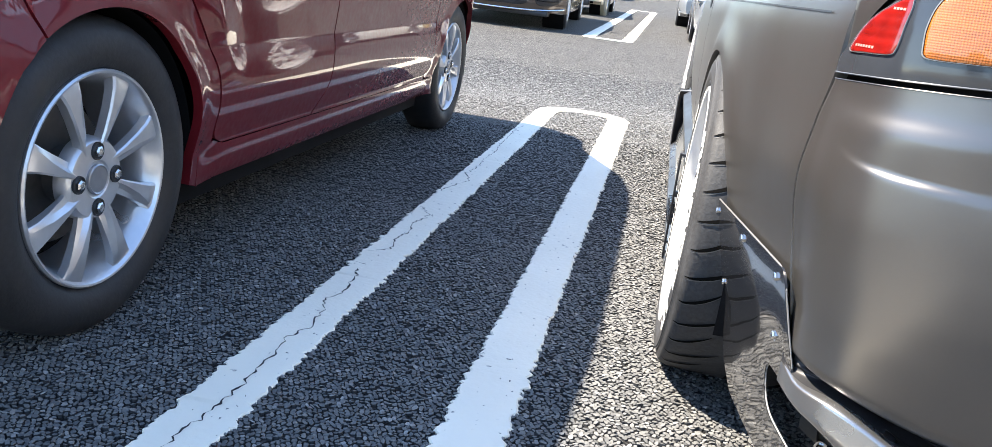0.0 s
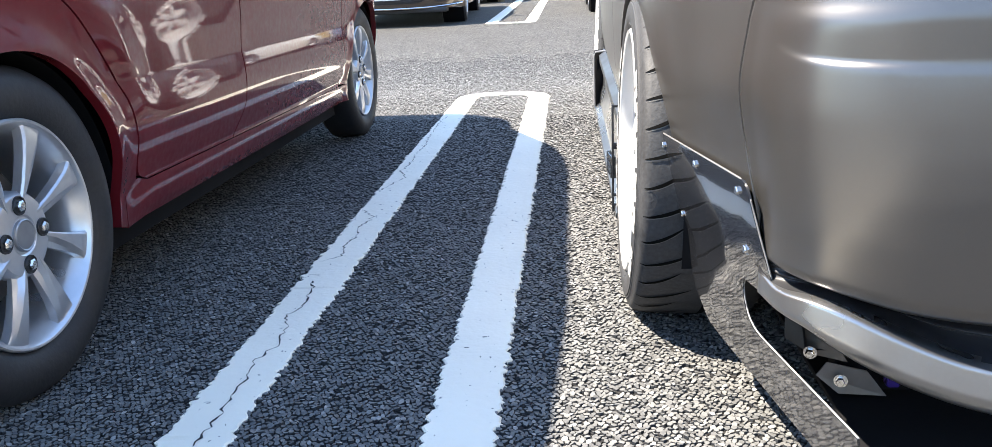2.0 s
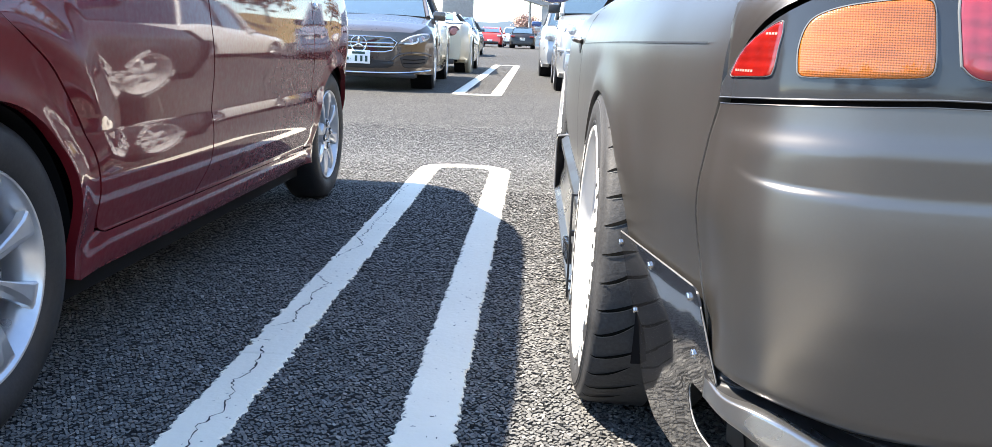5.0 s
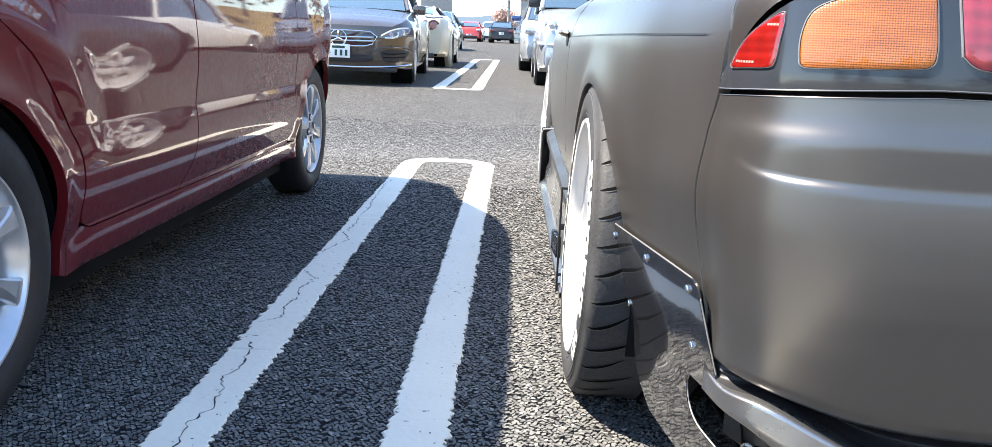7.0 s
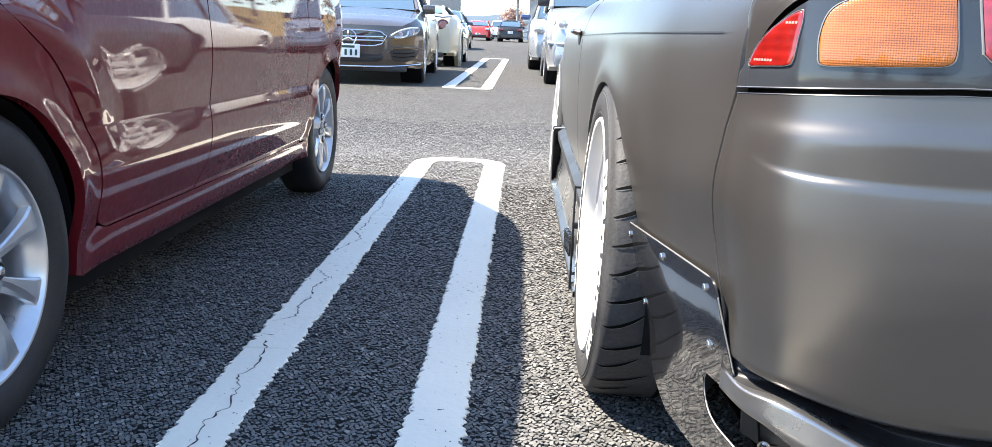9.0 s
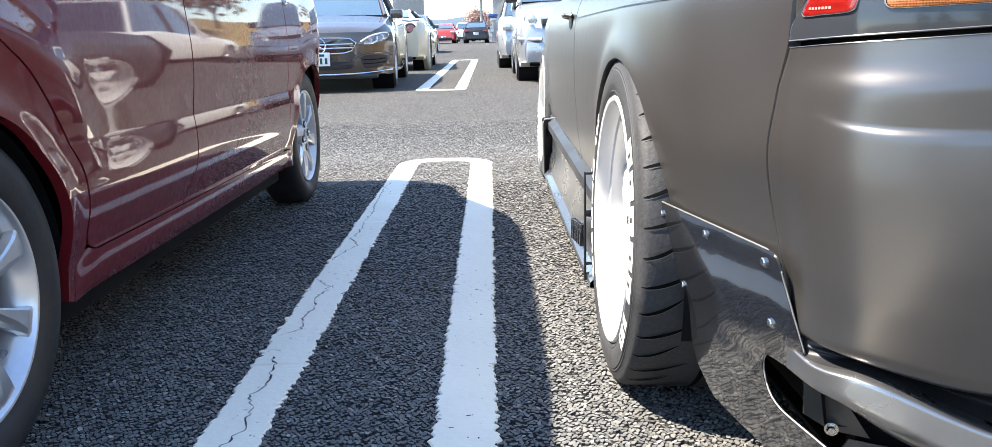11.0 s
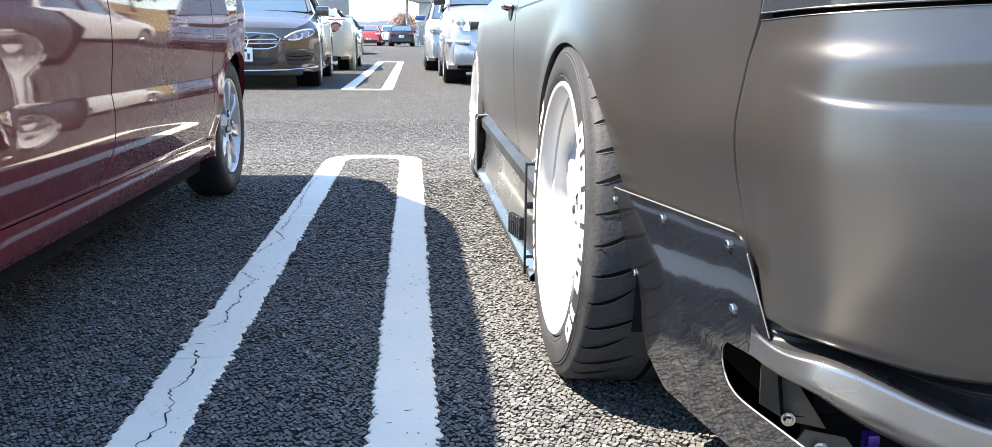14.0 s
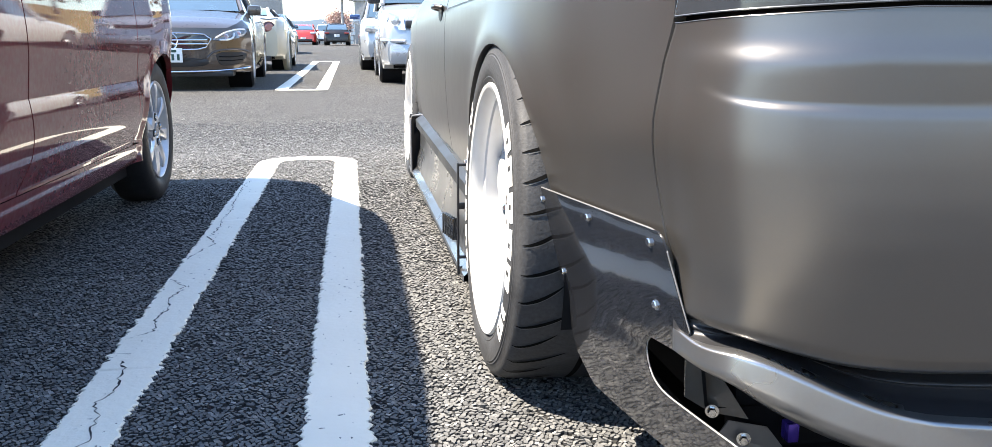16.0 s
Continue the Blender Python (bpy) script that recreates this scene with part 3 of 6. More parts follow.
fore = edge_at([(2.385, 0.268), (2.440, 0.33), (2.452, 0.38), (2.456, 0.49), (2.444, 0.64), (2.428, 0.77), (2.42, 1.03)], DOOR_Z, 0.268)
part("rear_door", patch(red_surface, hind, fore, 40, 0.012, IN), RED_PAINT, red_car, "glossy red rear door")
hind2 = fore + np.array((0.006, 0.0))
fore2 = edge_at([(3.478, 0.262), (3.498, 0.30), (3.506, 0.40), (3.508, 0.50), (3.498, 0.68), (3.485, 0.85), (3.48, 1.03)], DOOR_Z, 0.262)
part("front_door", patch(red_surface, hind2, fore2, 48, 0.012, IN), RED_PAINT, red_car, "glossy red front door")
# quarter panel between the arch and the door, and round over the arch
outer = np.concatenate([lines([(1.80, 0.192), (1.80, 0.258), (1.846, 0.268), (1.850, 0.285), (1.842, 0.312)], 12)[:-1], (sampled([(1.842, 0.318), (1.838, 0.37), (1.820, 0.436), (1.782, 0.492), (1.731, 0.55), (1.658, 0.622), (1.594, 0.665), (1.514, 0.72)], 20))])
inner = np.array([(WELL[0] - AR * math.cos(radians(a)), 0.27 + AR * math.sin(radians(a))) for a in np.linspace(193, 98, len(outer))])
part("quarter_panel", patch(red_surface, inner, outer, 14, 0.018, IN), RED_PAINT, red_car, "red rear wing panel")
o2 = lines([(1.514, 0.72), (1.465, 0.80), (1.444, 0.92), (1.444, 1.03), (1.24, 1.03), (1.245, 0.75), (1.288, 0.588)], 24)
i2 = np.array([(WELL[0] - AR * math.cos(radians(a)), 0.27 + AR * math.sin(radians(a))) for a in np.linspace(98, 59, 25)])
part("quarter_panel", patch(red_surface, i2, o2, 16, 0.018, IN), RED_PAINT, red_car)
o3 = lines([(1.282, 0.586), (1.239, 0.75), (1.234, 1.03), (0.76, 1.03), (0.74, 0.6), (0.76, 0.22)], 28)
i3 = np.array([(WELL[0] - AR * math.cos(radians(a)), 0.27 + AR * math.sin(radians(a))) for a in np.linspace(58, -14, 29)])
part("rear_bumper", patch(red_surface, i3, o3, 16, 0.018, IN), RED_PAINT, red_car, "red bumper corner behind the wheel")
# sill
s_top = lines([(1.803, 0.2690), (1.846, 0.2790), (1.856, 0.2825), (1.870, 0.2780), (1.900, 0.2690), (2.40, 0.2655), (3.60, 0.2595)], 120)
s_bot = lines([(1.803, 0.19), (3.625, 0.19)], 120)
# black backing of the sill gap, drawn down to stand for under-car shade
part("sill_shade_backing", boxed(-0.700, 2.67, 0.215, 0.006, 1.80, 0.15), DARK, red_car)
part("sill", patch(red_surface, s_bot, s_top, 10, 0.012, IN), RED_PAINT, red_car, "red sill below the doors")
# front wing round the front wheel
oa = lines([(3.605, 0.262), (3.486, 0.266), (3.514, 0.40), (3.515, 0.50), (3.505, 0.68), (3.492, 0.85), (3.488, 1.00), (3.80, 0.98), (4.10, 0.93), (4.22, 0.89)], 50)
ia = np.array([(WELL[1] - AR * math.cos(radians(a)), 0.27 + AR * math.sin(radians(a))) for a in np.linspace(-8, 128, 51)])
part("front_wing", patch(red_surface, ia, oa, 18, 0.018, IN), RED_PAINT, red_car, "red front wing")
ob_ = lines([(4.226, 0.89), (4.33, 0.80), (4.37, 0.6), (4.37, 0.35), (4.35, 0.20)], 30)
ib = np.array([(WELL[1] - AR * math.cos(radians(a)), 0.27 + AR * math.sin(radians(a))) for a in np.linspace(129, 193, 31)])
part("front_bumper", patch(red_surface, ib, ob_, 14, 0.018, IN), RED_PAINT, red_car, "red front bumper")
part("side_marker", lathe([(0, 0.0), (0.008, 0.006), (0.006, 0.016), (0, 0.019)][::-1], 24, pose(red_x(3.50, 0.80) - 0.001, 3.545, 0.805) @ Matrix.Diagonal((1, 1.5, 0.75, 1))), CLEAR_LENS, red_car, "clear side repeater lamp")
# body core, bonnet, cabin (mostly above the view)
core_rows = []
for y, zb, zt, hw in ((0.86, 0.3, 0.96, 0.60), (1.1, 0.20, 1.0, 0.655), (2.0, 0.15, 1.02, 0.655), (3.0, 0.15, 1.02, 0.655), (3.5, 0.15, 1.0, 0.655), (4.0, 0.24, 0.95, 0.635), (4.24, 0.26, 0.86, 0.60), (4.34, 0.3, 0.72, 0.50), (4.36, 0.34, 0.6, 0.44)):
    c = -1.345
    core_rows.append([(c - hw, y, zb), (c - hw - 0.02, y, (zb + zt) / 2), (c - hw, y, zt - 0.05), (c - hw + 0.1, y, zt), (c, y, zt + 0.03), (c + hw - 0.14, y, zt), (c + hw - 0.09, y, zt - 0.05), (c + hw - 0.10, y, zb), (c - hw, y, zb)])
bm = bmesh.new()
grid(bm, core_rows)
bmesh.ops.recalc_face_normals(bm, faces=bm.faces)
part("floor_pan", bm, DARK, red_car)
bonnet = bmesh.new()
grid(bonnet, [[(-1.345 + s * hw, y, zt - 0.05 * abs(s) ** 4 * 2) for s in np.linspace(-1, 1, 15)] for y, zt, hw in ((3.45, 1.12, 0.70), (3.7, 1.11, 0.695), (4.0, 1.07, 0.685), (4.2, 1.01, 0.655), (4.31, 0.93, 0.61), (4.365, 0.80, 0.56), (4.375, 0.4, 0.55))])
bmesh.ops.recalc_face_normals(bonnet, faces=bonnet.faces)
part("bonnet", bonnet, RED_PAINT, red_car, "red bonnet")
cabin = bmesh.new()
grid(cabin, [[(-1.345 + s * (hb + (ht - hb) * (1 - abs(s) ** 6)) if abs(s) > 0.99 else -1.345 + s / 0.86 * ht, y, zb if abs(s) > 0.99 else zt - 0.05 * (abs(s) / 0.86) ** 4) for s in (-1, -0.86, -0.7, -0.4, 0, 0.4, 0.7, 0.86, 1)] for y, zb, zt, hb, ht in ((0.84, 1.0, 1.02, 0.64, 0.58), (0.98, 1.0, 1.48, 0.685, 0.54), (1.15, 1.0, 1.59, 0.695, 0.55), (1.8, 1.0, 1.63, 0.70, 0.56), (3.0, 1.0, 1.63, 0.70, 0.56), (3.24, 1.0, 1.61, 0.70, 0.56), (3.44, 1.0, 1.54, 0.70, 0.57), (3.58, 1.0, 1.44, 0.70, 0.58), (3.83, 1.0, 1.20, 0.69, 0.62), (3.96, 1.0, 1.08, 0.67, 0.64))])
bmesh.ops.recalc_face_normals(cabin, faces=cabin.faces)
part("cabin", cabin, RED_PAINT, red_car, "red roof and pillars")
for y0, y1, t0, t1 in ((1.3, 2.38, 1.3, 2.36), (2.48, 3.42, 2.46, 3.05)):
    part("side_window", plate([(-0.690, y0, 1.04), (-0.690, y1, 1.04), (-0.790, t1, 1.45), (-0.790, t0, 1.45)], (1, 0, 0.3), 0.006), DARK_GLASS, red_car, "dark side window")
tail = grid(bmesh.new(), [[(-1.345 + k * w, y + 0.10 * abs(k) ** 4, z) for k in np.linspace(-1, 1, 15)] for y, z, w in ((0.90, 0.20, 0.58), (0.80, 0.26, 0.61), (0.755, 0.40, 0.62), (0.76, 0.55, 0.62), (0.80, 0.60, 0.62), (0.80, 0.80, 0.63), (0.82, 1.02, 0.63))])
bmesh.ops.recalc_face_normals(tail, faces=tail.faces)
part("tailgate", tail, RED_PAINT, red_car, "red tailgate")
mirror = boxed(-0.64, 3.12, 1.06, 0.10, 0.09, 0.12, 0.03)
part("door_mirror", mirror, RED_PAINT, red_car, "red door mirror")


def arch_liner(r, m, low):
    """The dark inner wheel housing, open below the height low."""
    bm = lathe([(-0.03, r), (-0.30, r), (-0.30, 0.0)], 96, m)
    bmesh.ops.delete(bm, geom=[v for v in bm.verts if v.co.z < low], context="VERTS")
    return bm


for yc in WELL:
    part("wheel_arch_liner", arch_liner(AR + 0.004, pose(-0.62, yc, 0.27), 0.2), DARK, red_car)
silver_wheel(red_car, pose(-0.646, 1.468, 0.277, 0))
silver_wheel(red_car, pose(-0.652, 3.895, 0.277, 11))
for yc in WELL:
    silver_wheel(red_car, pose(-2.044, yc, 0.277, 0, 0, 180))
# far sill, silencer and tray are unseen, added to block light under the car
part("unseen_far_sill", boxed(-2.02, 2.68, 0.235, 0.06, 1.75, 0.19, 0.02), RED_PAINT, red_car)
part("far_flank", grid(bmesh.new(), [[(-2.69 - red_x(y, z), y, z) for z in np.linspace(0.27 if abs(y - 1.472) > 0.34 and abs(y - 3.895) > 0.34 else 0.60, 1.03, 14)] for y in np.linspace(0.85, 4.3, 60)]), RED_PAINT, red_car)
part("unseen_silencer", boxed(-1.5, 1.15, 0.20, 0.5, 0.34, 0.12, 0.05), CAST, red_car)
part("shade_tray", boxed(-1.36, 2.65, 0.135, 1.0, 2.6, 0.03, 0.01), DARK, red_car)
part("mud_guard", boxed(-0.70, 1.155, 0.2, 0.13, 0.008, 0.1, 0.003), BLACK_PLASTIC, red_car)


# ---- the gunmetal coupe ----
PLAN = sampled([(0.62, 5.55), (0.50, 5.2), (0.425, 4.8), (0.402, 4.35), (0.388, 3.9), (0.378, 3.4), (0.375, 2.8), (0.373, 2.3), (0.378, 1.85), (0.402, 1.56), (0.430, 1.39), (0.452, 1.262), (0.466, 1.192), (0.487, 1.136), (0.525, 1.096), (0.580, 1.0735), (0.655, 1.059), (0.80, 1.046), (1.0, 1.034), (1.25, 1.03), (1.5, 1.034), (1.7, 1.046), (1.85, 1.06)], 1200)
_k = np.exp(-0.5 * (np.arange(-15, 16) / 5.0) ** 2)
PLAN = np.stack([np.convolve(np.pad(PLAN[:, k], 15, mode="reflect", reflect_type="odd"), _k / _k.sum(), "valid") for k in (0, 1)], 1)
PLAN_S = np.concatenate([[0], np.cumsum(np.linalg.norm(np.diff(PLAN, axis=0), axis=1))])
_t = np.gradient(PLAN, PLAN_S, axis=0)
PLAN_N = np.stack([_t[:, 1], -_t[:, 0]], 1) / np.linalg.norm(_t, axis=1)[:, None]      # outward


def s_side(y):
    """The place along the coupe's outline at y on its flank."""
    k = int(np.argmax(PLAN[:, 1] < 1.19))
    return float(np.interp(-y, -PLAN[:k, 1], PLAN_S[:k]))


def s_rear(x):
    """The place along the coupe's outline at x across its tail."""
    k = int(np.argmax(PLAN[:, 1] < 1.19))
    return float(np.interp(x, PLAN[k:, 0], PLAN_S[k:]))


S_GAP = s_side(1.195)


def plan_at(s):
    """The outline's point and outward normal, on a smooth curve through its samples."""
    k = int(np.clip(np.searchsorted(PLAN_S, s) - 1, 1, len(PLAN_S) - 3))
    h = PLAN_S[k + 1] - PLAN_S[k]
    t = (s - PLAN_S[k]) / h
    p0, p1, p2, p3 = PLAN[k - 1], PLAN[k], PLAN[k + 1], PLAN[k + 2]
    p = 0.5 * (2 * p1 + (p2 - p0) * t + (2 * p0 - 5 * p1 + 4 * p2 - p3) * t * t + (3 * p1 - p0 - 3 * p2 + p3) * t ** 3)
    nrm = PLAN_N[k] * (1 - t) + PLAN_N[k + 1] * t
    return p, nrm / np.linalg.norm(nrm)


def coupe_point(s, z, off=0.0):
    p, nrm = plan_at(s)
    w = p + nrm * off
    return (float(w[0]), float(w[1]), float(z))


FLANK_SECTION = section([0.10, 0.22, 0.28, 0.34, 0.40, 0.50, 0.60, 0.69, 0.703, 0.707, 0.74, 0.78, 0.82, 0.86, 0.89],
                        [-0.06, -0.036, -0.022, -0.010, -0.001, 0.004, 0.004, 0.0, -0.001, -0.003, -0.012, -0.030, -0.065, -0.14, -0.26], 0.009)


def swell(y, z):
    """The wing and the bumper's corner swell a little at mid height."""
    return 0.009 * math.exp(-((z - 0.52) / 0.065) ** 2 - ((y - 1.20) / 0.16) ** 2)


def flank(s, z):
    y = plan_at(s)[0][1]
    off = FLANK_SECTION(z) + swell(y, z)
    d = math.hypot(y - 1.85, z - 0.290)
    off += (1.0 if y > 1.85 else min(1.0, max(-0.6, (z - 0.42) / 0.10))) * 0.010 * math.exp(-((d - 0.33) / 0.045) ** 2)
    d = math.hypot(y - 4.33, z - 0.28)
    off += 0.004 * math.exp(-((d - 0.33) / 0.045) ** 2)
    return coupe_point(s, z, off)


BUMPER_LOW = ([0.150, 0.158, 0.168, 0.178, 0.200, 0.2160, 0.2186, 0.2195, 0.223, 0.240, 0.247, 0.253, 0.262, 0.282, 0.286, 0.290, 0.296, 0.31, 0.37],
              [0.000, 0.013, 0.021, 0.0235, 0.0205, 0.0182, 0.0160, 0.004, -0.030, -0.046, -0.036, -0.037, -0.052, -0.052, -0.020, 0.002, 0.013, 0.021, 0.031])
BUMPER_SECTION = section(BUMPER_LOW[0] + [0.42, 0.46, 0.50, 0.53, 0.546, 0.552, 0.557, 0.597, 0.603, 0.609, 0.616, 0.626, 0.638],
                         BUMPER_LOW[1] + [0.0375, 0.0392, 0.0382, 0.0362, 0.0345, 0.0325, 0.0316, 0.0314, 0.0303, 0.0279, 0.0258, 0.0242, 0.0225], 0.0018)


BUMPER_PLAIN = section(BUMPER_LOW[0] + [0.45, 0.50, 0.55, 0.57, 0.585, 0.594, 0.602, 0.610, 0.618, 0.626, 0.638],
                       BUMPER_LOW[1] + [0.036, 0.0365, 0.033, 0.0305, 0.0285, 0.0265, 0.0230, 0.0180, 0.0150, 0.0138, 0.0126], 0.003)


# how far the recess edge, the lip's upper edge and its foot climb towards the corner
def eased(at, rows):
    d = np.linspace(0, 1.3, 400)
    k = np.exp(-0.5 * (np.arange(-12, 13) / 4.5) ** 2)
    return np.convolve(np.pad(np.interp(d, at, rows), 12, mode="edge"), k / k.sum(), "valid")


_d = [0.0, 0.06, 0.08, 0.10, 0.13, 0.16, 0.20, 0.25, 0.30, 0.40, 0.60]
RISE_AT = np.linspace(0, 1.3, 400)
RISE_TOP = eased(_d, [0.030, 0.024, 0.022, 0.020, 0.0145, 0.0075, -0.002, -0.009, -0.013, -0.015, -0.015])
RISE_LOW = eased(_d, [0.070, 0.068, 0.071, 0.0755, 0.0735, 0.0615, 0.043, 0.024, 0.013, 0.005, 0.0])
RISE_TIP = eased(_d, [0.118, 0.110, 0.108, 0.106, 0.088, 0.074, 0.056, 0.038, 0.025, 0.010, 0.0])


def bumper(s, v):
    """The rear bumper's skin; v is the height on its middle section. Its lower lines rise towards the corner."""
    d = max(s - S_GAP, 0.0)
    grow = max(0.0, min(1.0, (d - 0.09) / 0.12))
    grow = grow * grow * (3 - 2 * grow)
    off = BUMPER_SECTION(v) * grow + BUMPER_PLAIN(v) * (1 - grow)
    # rounded end of the shallow channel along the bumper's upper half
    e = v - 0.549 - 0.015 * math.exp(-max(d - 0.06, 0) / 0.03)
    if e > 0:
        w = min(e / 0.008, 1.0)
        off -= 0.0046 * math.exp(-((d - 0.125) / 0.05) ** 2) * w * w * (3 - 2 * w) * max(0.0, 1 - max(0.0, e - 0.008) / 0.036)
    fade = 1 - math.exp(-(d / 0.085) ** 1.6)
    off = off * fade + (max(-0.007, FLANK_SECTION(v)) + swell(plan_at(s)[0][1], v) - 0.001) * (1 - fade)
    rise_low = float(np.interp(d, RISE_AT, RISE_LOW))
    rise_top = float(np.interp(d, RISE_AT, RISE_TOP))
    top = 0.013 * min(1.0, d / 0.24) - 0.003
    tip = float(np.interp(d, RISE_AT, RISE_TIP))
    return coupe_point(s, v + float(np.interp(v, [0.15, 0.225, 0.285, 0.4, 0.60, 0.638], [tip, rise_low, rise_top, 0.0, 0.0, top])), off)


coupe = thing("coupe_car", "satin gunmetal lowered coupe with white wheels and bolted black rear spats", "car", (1.24, 3.0, 0))
R_IN = (1, 0, 0)
CW = (1.85, 4.34)
CAR_R = 0.327


def coupe_arch(yc, a0, a1, n):
    return np.array([(s_side(yc - CAR_R * math.cos(radians(a))), 0.286 + CAR_R * math.sin(radians(a))) for a in np.linspace(a0, a1, n + 1)])


def side_curve(pts, n, straight=True):
    d = (lines if straight else sampled)(pts, n)
    return np.array([(s_side(y), z) for y, z in d])


# rear quarter: from the door gap round the arch to the bumper gap
door_gap = [(2.66, 0.30), (2.655, 0.40), (2.665, 0.47), (2.69, 0.55), (2.705, 0.64), (2.70, 0.70), (2.69, 0.78), (2.66, 0.86)]
q_out = np.concatenate([side_curve([(2.13, 0.25), (2.45, 0.25), (2.65, 0.26)] + door_gap, 34, True)[:-1], side_curve([(2.66, 0.86), (1.30, 0.86)], 40)[:-1], side_curve([(1.30, 0.86), (1.20, 0.80), (1.204, 0.637), (1.2155, 0.593), (1.222, 0.53), (1.2215, 0.465), (1.2155, 0.429), (1.207, 0.398), (1.195, 0.34), (1.20, 0.27)], 40, True)])
q_in = coupe_arch(CW[0], 184, -2, len(q_out) - 1)
part("quarter_panel", patch(flank, q_in, q_out, 22, 0.012, R_IN), SATIN, coupe, "satin grey rear wing panel")
# bumper
gap_y = [(0.150, 1.160), (0.20, 1.164), (0.29, 1.172), (0.34, 1.188), (0.398, 1.2040), (0.429, 1.2130), (0.465, 1.2190), (0.53, 1.2195), (0.593, 1.2130), (0.634, 1.2015)]
def bumper_band(heights):
    """The part of the bumper's skin between two heights, with a returned edge."""
    starts = [s_side(float(np.interp(v, [g[0] for g in gap_y], [g[1] for g in gap_y]))) for v in heights]
    bm = bmesh.new()
    rows = []
    for d in np.concatenate([np.linspace(0, 0.26, 60), np.linspace(0.275, 1.25, 40)]):
        w = min(d / 0.14, 1.0)
        rows.append([bumper(s0 + (S_GAP + 0.14 - s0) * w if w < 1 else S_GAP + d, v) for s0, v in zip(starts, heights)])
    grid(bm, rows)
    bmesh.ops.recalc_face_normals(bm, faces=bm.faces)
    es = [e for e in bm.edges if e.is_boundary]
    r = bmesh.ops.extrude_edge_only(bm, edges=es)
    bmesh.ops.translate(bm, vec=(0.008, 0.012, 0.0), verts=[g for g in r["geom"] if isinstance(g, bmesh.types.BMVert)])
    return bm, [row[0] for row in rows]


skin, top_line = bumper_band(np.concatenate([np.linspace(0.638, 0.535, 46), np.linspace(0.53, 0.315, 20), np.linspace(0.31, 0.2865, 12)]))
rear_bumper = part("rear_bumper", skin, SATIN, coupe, "satin grey rear bumper with a rounded corner", 50)
part("rolled_edge", tube(top_line, 0.0008, 6), SATIN, rear_bumper)
# the recess's shade is put in as black; its own paint is satin
part("bumper_recess", bumper_band(np.linspace(0.2865, 0.2195, 26))[0], BLACK_PLASTIC, rear_bumper, "recess above the lip, its shade painted black", 50)
part("bumper_lip", bumper_band(np.linspace(0.2195, 0.15, 30))[0], simple("satin_silver_lip", (0.30, 0.302, 0.308), 0.30, 0.9, vary=0.03, scale=200), rear_bumper, "brushed silver lower lip", 50)


def lamp_face(s, z):
    off = float(np.interp(z, [0.64, 0.66, 0.70, 0.75, 0.80, 0.83], [0.004, 0.004, 0.0, -0.008, -0.022, -0.05]))
    return coupe_point(s, z, off)


def lens_face(lift):
    def face(s, z):
        p, nrm = plan_at(s)
        q = lamp_face(s, z)
        return (q[0] + nrm[0] * lift, q[1] + nrm[1] * lift, z)
    return face


# rear lamp cluster: smoked housing with three lenses, each in a pale bezel
lamp_left = [(s_side(1.200), 0.644), (s_side(1.192), 0.663), (S_GAP + 0.02, 0.684), (S_GAP + 0.043, 0.707), (S_GAP + 0.068, 0.727), (S_GAP + 0.10, 0.745), (S_GAP + 0.15, 0.765), (S_GAP + 0.24, 0.785), (S_GAP + 0.40, 0.795)]
top_edge = sampled(lamp_left, 30)
bot_edge = np.array([(s, 0.641 + 0.013 * min(1, max(0, s - S_GAP) / 0.25)) for s in np.linspace(s_side(1.200), S_GAP + 0.40, 31)])
lamp = part("tail_lamp", patch(lamp_face, bot_edge, top_edge, 14, 0.01, (0.3, 1, 0)), HOUSING, coupe, "smoked grey tail lamp housing")
bot2 = np.array([(S_GAP + 0.402 + k * 0.04, 0.654) for k in range(16)])
part("lamp_panel", patch(lamp_face, bot2, bot2 + np.array((0, 0.14)), 10, 0.01, (0, 1, 0)), HOUSING, lamp)


def lens(outline, mat, name, label):
    """A lens over a closed outline of (s, z), domed a little, with a pale rim."""
    c = np.mean(np.array(outline), 0)
    ring = sampled(list(outline) + [outline[0]], 132)[:-1]
    bm = bmesh.new()
    rows = []
    for k, lift in ((1.0, 0.0), (0.985, 0.0012), (0.95, 0.0018), (0.8, 0.0020), (0.5, 0.0021), (0.001, 0.0021)):
        f = lens_face(lift)
        pts = [f(*(c + (p - c) * k)) for p in ring]
        rows.append(pts + [pts[0]])
    grid(bm, rows)
    bmesh.ops.remove_doubles(bm, verts=bm.verts, dist=1e-6)
    bmesh.ops.recalc_face_normals(bm, faces=bm.faces)
    ob = part(name, bm, mat, lamp, label)
    bm = bmesh.new()
    rows = []
    for k, lift in ((1.0, 0.0008), (1.0, 0.0018), (1.0 + 0.0006 / 0.04, 0.0017), (1.0 + 0.0011 / 0.04, 0.0)):
        f = lens_face(lift)
        pts = [f(*(c + (p - c) * k)) for p in ring]
        rows.append(pts + [pts[0]])
    grid(bm, rows)
    bmesh.ops.recalc_face_normals(bm, faces=bm.faces)
    part("bezel", bm, simple("lens_bezel", (0.16, 0.165, 0.17), 0.3), lamp)
    return ob


